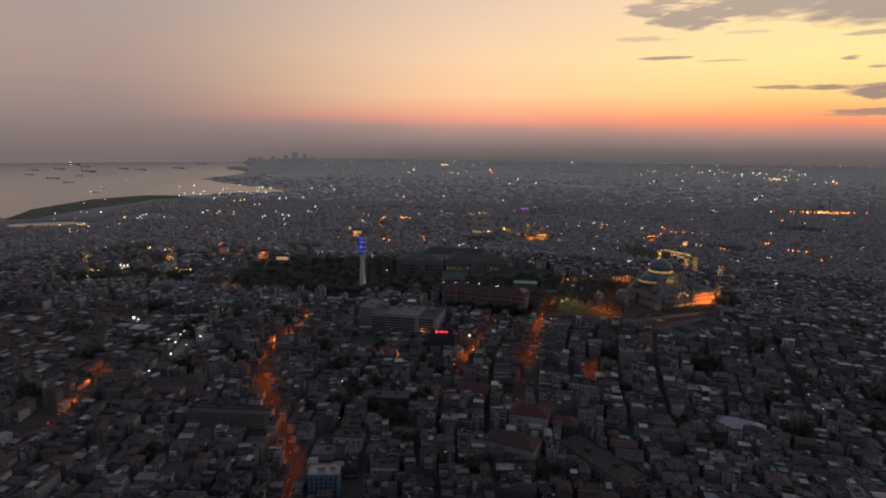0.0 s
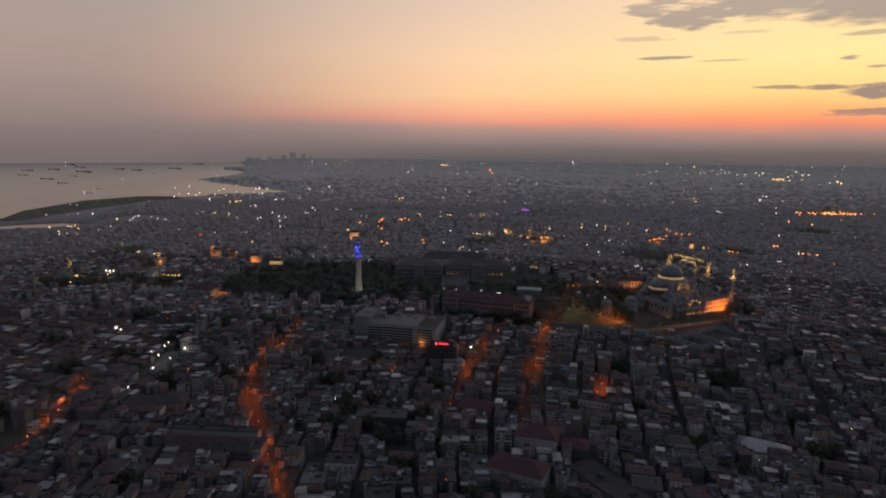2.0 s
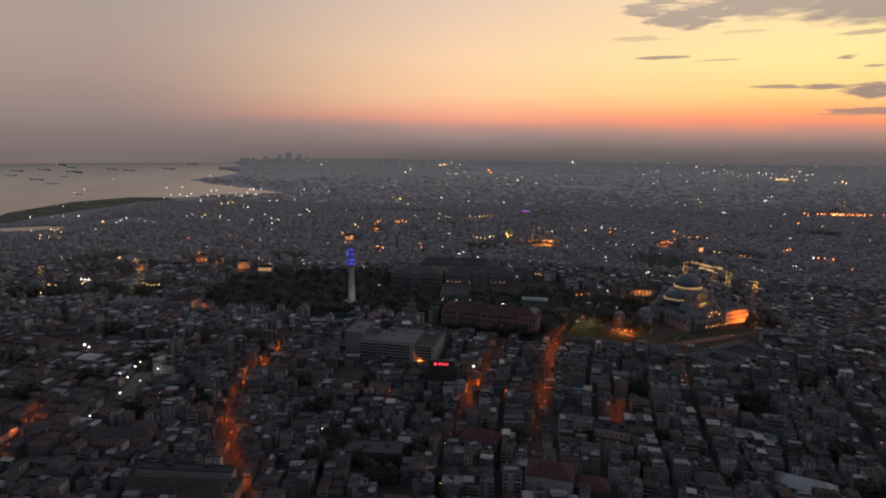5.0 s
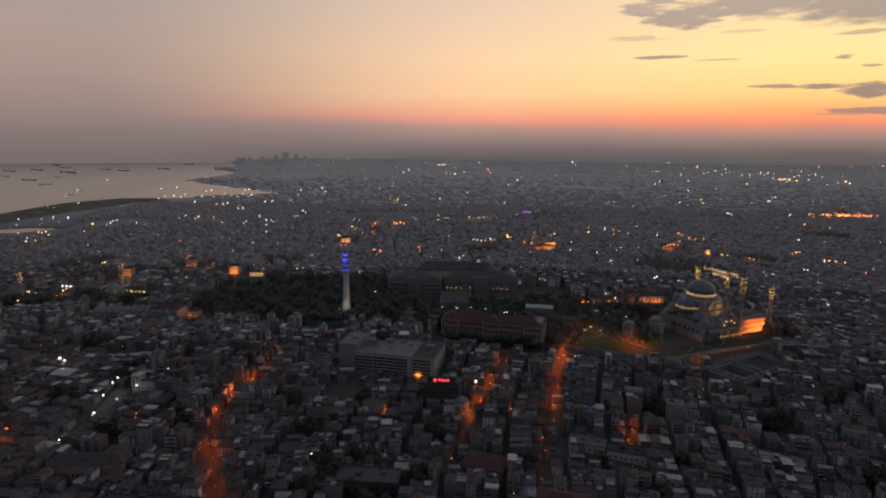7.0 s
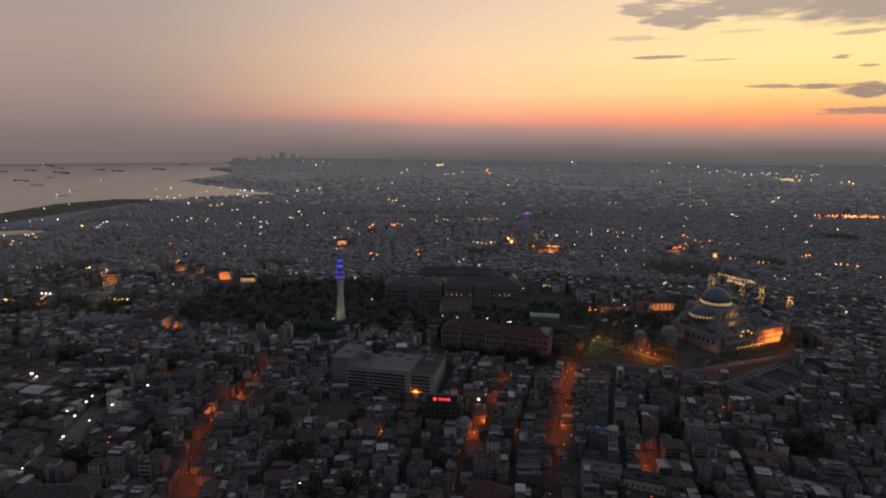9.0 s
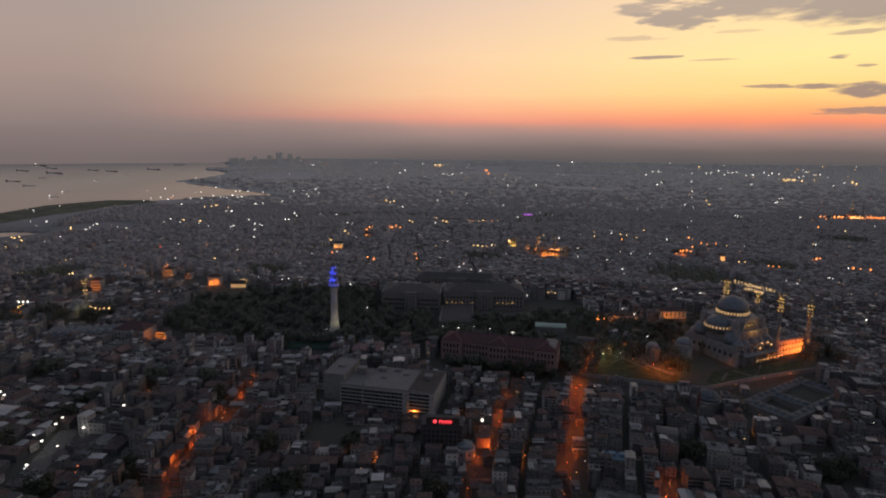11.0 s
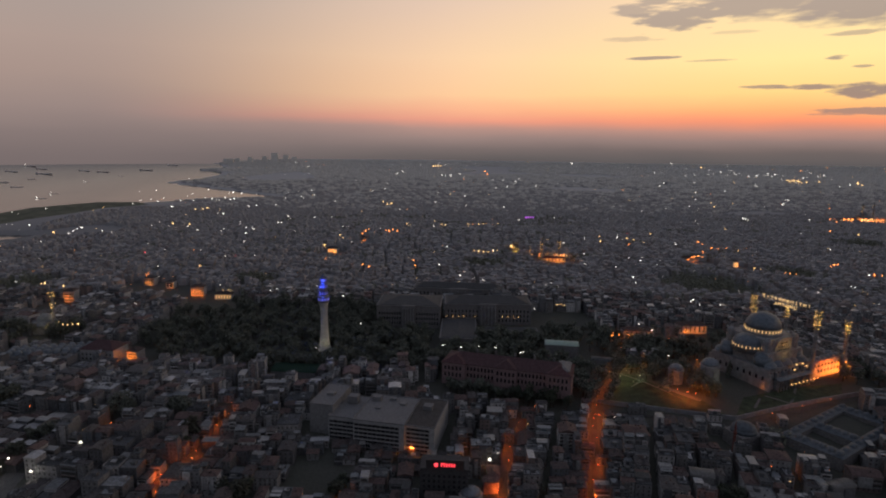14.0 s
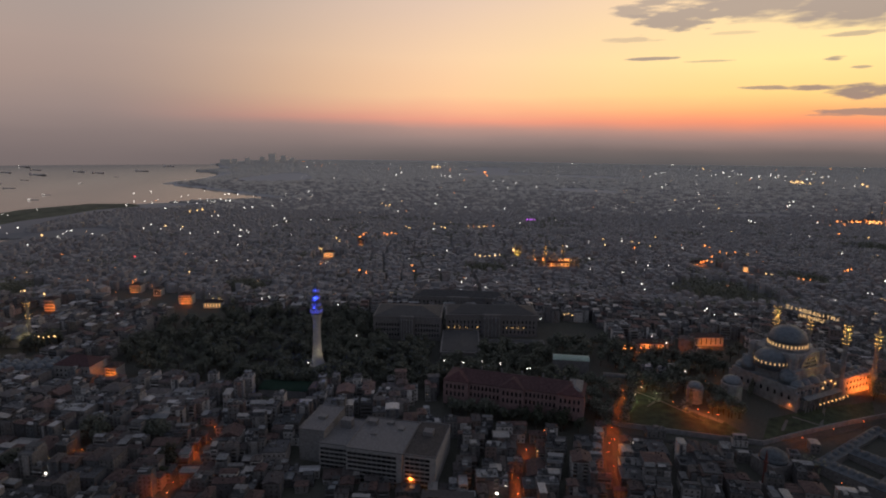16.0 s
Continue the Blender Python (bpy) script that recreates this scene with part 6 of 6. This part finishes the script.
CENTRE_WARM = [(-48, 2156), (-25, 2054), (-14, 2035), (-128, 2075), (-117, 2043), (53, 2067), (84, 2049), (99, 2068), (143, 2073), (-288, 1839), (-273, 1797), (48, 1569), (57, 1559), (66, 1549), (76, 1549), (88, 1559), (98, 1569), (237, 1763), (-266, 2730), (-243, 2659), (-231, 2685), (-139, 6385), (-116, 6394), (-93, 6400), (-69, 6407), (465, 1732), (551, 1938), (385, 1841), (361, 1736), (446, 1804), (455, 1781), (135, 1078), (140, 1082), (144, 1075), (594, 1461), (607, 1463), (1157, 1987), (1127, 2878), (1073, 2722), (680, 1704)]
CENTRE_ORANGE = [(315, 5430), (305, 4964), (-233, 1867), (-231, 1914), (-227, 1939), (-177, 1931), (-168, 1919), (-159, 1945), (-145, 1920), (63, 1178), (417, 1693), (475, 1490), (494, 1518), (504, 1530), (517, 1543), (521, 1530), (559, 1615), (633, 1821), (631, 1789), (626, 1725), (635, 1710), (664, 1728), (649, 1448), (656, 1444), (667, 1442), (807, 1547), (790, 1531), (819, 1554), (824, 1450), (835, 1445), (848, 1434), (1122, 2059), (1277, 2271), (164, 1516), (-247, 1445), (-76, 1453), (-70, 1385), (-165, 1376), (-150, 1350), (822, 1329)]
EAST_WHITE = [(1555, 5023), (1774, 5523), (1860, 5643), (1873, 5099), (2029, 5309), (2162, 5342), (2247, 5453), (2516, 5925), (2243, 5189), (2413, 5494), (2502, 5612), (2542, 5623), (2393, 5142), (2506, 5251), (2770, 5585), (2603, 5191), (2790, 5497), (2802, 5409), (2732, 4984), (2823, 5081), (3333, 5927), (3029, 5291), (3149, 5405), (1258, 3893), (1362, 4118), (1594, 4221), (1285, 3431), (1485, 3540), (1885, 4013), (2618, 4257), (2392, 4008), (685, 2694), (723, 2545), (844, 2626), (967, 2709), (1411, 2840), (1434, 2869), (1534, 3044), (1552, 3048), (1001, 2321), (995, 2287), (1001, 2338), (778, 2171), (1214, 2313), (2765, 7877)]
EAST_WARM = [(2718, 6860), (2417, 4569), (2475, 4646), (2455, 4579), (2433, 4511), (2448, 4451), (2589, 4543), (2361, 4497), (2761, 4396), (2668, 4213)]
fields = {"o": [], "y": [], "w": []}
for spots, key, size in ((SHORE_ROAD, "w", .9), (WEST_WHITE, "w", .88), (WEST_WARM, "y", 1.15), (NORTH_WHITE, "w", .74), (CENTRE_WHITE, "w", .95), (CENTRE_WARM, "y", 1.0),
                         (CENTRE_ORANGE, "o", 1.15), (EAST_WHITE, "w", .72), (EAST_WARM, "y", 1.1)):
    for x, y in spots:
        fields[key].append(spot_at(x, y, 30 if spots is SHORE_ROAD else 19, size * rnd.choice((.75, .9, 1.0, 1.25))))
for _ in range(420):
    y = 1190 + 6800 * rnd.random() ** 2.2
    x = rnd.uniform(-.72, .78) * (y - 60)
    if x < coast_x(y) + 20 or abs(x) > .78 * y:
        continue
    fields[rnd.choice("wwwyyo")].append(spot_at(x, y, rnd.uniform(14, 20), rnd.choice((.3, .35, .4, .45, .5))))
# clusters: centre, spread, number, kind, size
for cx, cy, sx, sy, n, key, size in ((214, 1552, 34, 5, 26, "o", 1.0), (214, 1556, 30, 5, 10, "y", .9), (142, 1690, 4, 4, 4, "y", 1.2), (-340, 1182, 12, 2, 8, "y", .6), (-300, 1730, 18, 6, 9, "y", .9),
                                     (-520, 1286, 14, 5, 5, "o", 1.0), (-398, 1200, 8, 4, 4, "y", 1.0), (-628, 998, 16, 4, 8, "y", .9), (1460, 2400, 140, 10, 34, "o", 1.0), (1480, 2400, 120, 10, 12, "y", .9),
                                     (200, 984, 26, 5, 10, "o", .9), (2500, 4720, 40, 20, 5, "y", .8), (100, 2150, 120, 20, 14, "o", .6)):
    for _ in range(n):
        fields[key].append(spot_at(rnd.gauss(cx, sx * .55), rnd.gauss(cy, sy * .55), rnd.uniform(8, 14), size * rnd.uniform(.6, 1.25)))
glow_field("city_lights", fields["o"], M_FAR_O, "scattered orange lamps of the town")
glow_field("city_lights", fields["y"], M_FAR_Y, "scattered warm lamps of the town")
glow_field("city_lights", fields["w"], M_FAR_W, "scattered white lamps of the town")
glow_field("sign_lights", [spot_at(268, 2330, 14, 1.3), spot_at(260, 2330, 14, 1.3), spot_at(276, 2330, 14, 1.1), spot_at(284, 2330, 14, 1.1)], M_LAMP_M, "violet lit signs over the roofs")
glow_field("sign_lights", [spot_at(496, 1975, 10, 1.7), spot_at(-676, 1600, 14, 1.7), spot_at(-790, 1330, 14, 1.5), spot_at(-455, 1540, 14, 1.2)], M_LAMP_R, "red lit signs over the roofs")


glow_field("sign_lights", [spot_at(-578 + 6 * k, 1003, 20, 1.6) for k in range(3)], M_FAR_W, "white lit sign panel over the roofs")


# ------------------------------------------------------------------ other mosques and lit monuments
def small_mosque(x, y, r, minarets, turn, tall, balc, scale=1.0, label="domed stone mosque with lit minarets"):
    px, py, pz = drawn(x, y, height(x, y))
    k = scale_at(x, y) * scale
    m = thing("mosque", (px, py, pz), turn)
    tagged(m, label, "mosque")
    bm = bmesh.new()
    box(bm, -r * 1.5, -r * 1.5, -8, r * 1.5, r * 1.5, r * 1.1)
    box(bm, -r * 1.1, -r * 1.1, r * 1.1, r * 1.1, r * 1.1, r * 1.5)
    part("wall", bm, M_STONE, m)
    bm = bmesh.new()
    lathe(bm, [(r, r * 1.45), (r, r * 1.7)] + dome_profile(r * .96, r * 1.7, r * .8, 7), 0, 0, 24)
    part("dome", bm, M_LEAD, m)
    for sx, sy in ((1, 0), (-1, 0), (0, 1), (0, -1)):
        bm = bmesh.new()
        lathe(bm, dome_profile(r * .75, r * 1.05, r * .55, 5), sx * r * 1.05, sy * r * 1.05, 16)
        part("half_dome", bm, M_LEAD, m)
    for mx, my in minarets:
        minaret(m, mx, my, 0, 1.9, balc, tall)
    m.scale = (k, k, k)


small_mosque(-505, 1012, 9, ((14, -10),), .2, 62, (36, 50))
for dz in (14, 30, 44):
    lamp("POINT", (-490, 994, height(-505, 1012) + dz), 1300, (1, .72, .3), .4)
small_mosque(-640, 990, 8, ((12, -8),), .2, 52, (34, 42))
small_mosque(204, 1560, 11, ((-20, -12), (20, -12)), .3, 52, (30, 40))
small_mosque(1480, 2440, 15, ((-26, -16), (26, -16)), .3, 74, (42, 58))


def gate_tower(x, y, label):
    z = height(x, y)
    t = thing("lit_tower", (x, y, z))
    tagged(t, label, "tower")
    bm = bmesh.new()
    box(bm, -7, -7, -5, 7, 7, 24)
    for k in range(4):
        box(bm, -7 + k * 4, -7.2, 24, -5 + k * 4, -6.2, 26)
    part("wall", bm, M_STONE, t)
    wall_windows(t, -6, 6, -7.05, (4, 13), 3, 2.0, 5)
    lamp("POINT", (x - 2, y - 11, z + 5), 6500, (1, .5, .08), .8)


gate_tower(150, 1690, "square stone tower floodlit yellow")


def lit_front(x, y, w, h, turn, label, energy):
    """A house front washed by orange floodlight."""
    z = height(x, y)
    w, h = w * .8, h * .68
    t = landmark_block((x, y, z), turn, w, 14, h, M_PALE, M_TILE, "hip", label, 6, 3, "floodlit_house", M_LIT_WIN if "lit windows" in label or "yellow" in label else None)
    c, s = math.cos(radians(turn)), math.sin(radians(turn))
    for f in (.25, .7):
        lamp("POINT", (x + w * f * c + 4 * s, y + w * f * s - 4 * c, z + h * .35), energy * .0085, (1, .22, .026), .5)


lit_front(-356, 918, 15, 18, -6, "small gable front glowing orange", 330000)
lit_front(-402, 1192, 24, 20, 5, "stone front floodlit in warm orange", 260000)
lit_front(-358, 1170, 32, 12, 4, "low front with a row of lit windows", 20000)
lit_front(-566, 1144, 18, 24, 3, "tall front floodlit in warm orange", 160000)
lit_front(-640, 984, 34, 12, 3, "low market front glowing warm orange", 200000)
lit_front(-594, 1006, 20, 12, 3, "low market front glowing warm orange", 90000)
lit_front(-506, 1254, 22, 18, 3, "front glowing deep orange", 110000)
lit_front(-460, 1236, 14, 16, 3, "front glowing deep orange", 50000)
lit_front(-290, 1680, 30, 18, 3, "pale front floodlit yellow", 200000)
lit_front(-236, 1850, 20, 16, 3, "front glowing warm orange", 160000)
lit_front(203, 1004, 46, 15, 0, "low stone range washed by orange lamps", 260000)
lit_front(280, 1031, 46, 15, 4, "low stone range washed by orange lamps", 260000)
lit_front(190, 1534, 60, 12, 2, "long low front floodlit in warm orange", 300000)
lit_front(500, 1576, 46, 10, 12, "long low front with orange lamps", 160000)
lit_front(598, 1556, 16, 20, 8, "tall pale front lit yellow", 120000)
lit_front(1380, 2418, 170, 14, 2, "long low range floodlit deep orange", 500000)
for k in range(2):
    lamp("SPOT", (1430 + k * 90, 2395, height(1480, 2420) + 6), 60000, (1, .25, .04), 1.0, (1430 + k * 90, 2424, height(1480, 2420) + 8), 130)
lamp("SPOT", (176, 1515, -16), 26000, (1, .33, .05), 1.0, (184, 1545, -8), 120)
lamp("SPOT", (230, 1513, -16), 26000, (1, .33, .05), 1.0, (226, 1545, -8), 120)


def domed_market():
    t = thing("domed_market", (-482, 905, -18), radians(14))
    tagged(t, "long old market hall under rows of pale lead domes", "market hall")
    bm = bmesh.new()
    box(bm, 0, 0, -8, 84, 26, 8)
    part("wall", bm, M_STONE, t)
    for i in range(9):
        for j in range(3):
            bm = bmesh.new()
            lathe(bm, [(4.2, 7.8), (4.1, 9.6)] + dome_profile(4.0, 9.6, 3.2, 5), 5 + i * 9.2, 4.6 + j * 8.6, 14)
            part("small_dome", bm, M_LEAD, t)


domed_market()


# ------------------------------------------------------------------ ships at anchor
def ship(x, y, length, turn, lit):
    px, py, pz = drawn(x, y, SEA_Z)
    k = scale_at(x, y)
    t = thing("cargo_ship", (px, py, pz), turn)
    tagged(t, "cargo ship lying at anchor on grey water, hull paled for haze", "ship", "ships at anchor")
    L, B, H = length, length * .15, length * .045
    bm = bmesh.new()
    outline = [(-L / 2, -B / 2), (L * .36, -B / 2), (L / 2, 0), (L * .36, B / 2), (-L / 2, B / 2)]
    low = [bm.verts.new((a * .96, b * .85, -2)) for a, b in outline]
    top = [bm.verts.new((a, b, H)) for a, b in outline]
    bm.faces.new(top)
    for i in range(5):
        j = (i + 1) % 5
        bm.faces.new((low[i], low[j], top[j], top[i]))
    part("hull", bm, M_HULL, t)
    bm = bmesh.new()
    box(bm, -L * .46, -B * .42, H, -L * .33, B * .42, H * 2.3)
    box(bm, -L * .44, -B * .5, H * 2.3, -L * .36, B * .5, H * 2.6)
    part("bridge", bm, M_HULL, t)
    bm = bmesh.new()
    lathe(bm, [(L * .014, H), (L * .012, H * 3.0)], -L * .42, 0, 8)
    part("funnel", bm, M_HULL, t)
    for mx in (-.1, .12, .32):
        bm = bmesh.new()
        box(bm, mx * L - .8, -.8, H, mx * L + .8, .8, H * 1.9)
        part("mast", bm, M_HULL, t)
    if lit:
        bm = bmesh.new()
        lathe(bm, [(.2, H * 3.4), (6, H * 3.6), (6, H * 4), (.2, H * 4.2)], -L * .4, 0, 6)
        part("deck_light", bm, M_FAR_W, t, "white deck light")
    t.scale = (k * .68, k * .68, k * .5)


for x, y, ln, a, lit in ((-2707, 3954, 118, .05, 0), (-2379, 3620, 80, .4, 0), (-1847, 3013, 58, .3, 1), (-1946, 3257, 46, .6, 1), (-3435, 5085, 132, .0, 0), (-3018, 4836, 172, -.05, 0),
                         (-3463, 5491, 118, .1, 0), (-2992, 5306, 122, .0, 0), (-2763, 5172, 128, .0, 0), (-2245, 4049, 34, .4, 1), (-2590, 5525, 148, .05, 0), (-2788, 6488, 134, .2, 0),
                         (-2360, 4678, 42, .1, 0), (-2719, 4247, 62, .1, 0), (-3517, 4879, 122, .1, 0), (-3119, 4287, 90, .1, 0), (-3900, 6000, 150, 0, 1)):
    ship(x, y, ln * 1.15, a, lit)
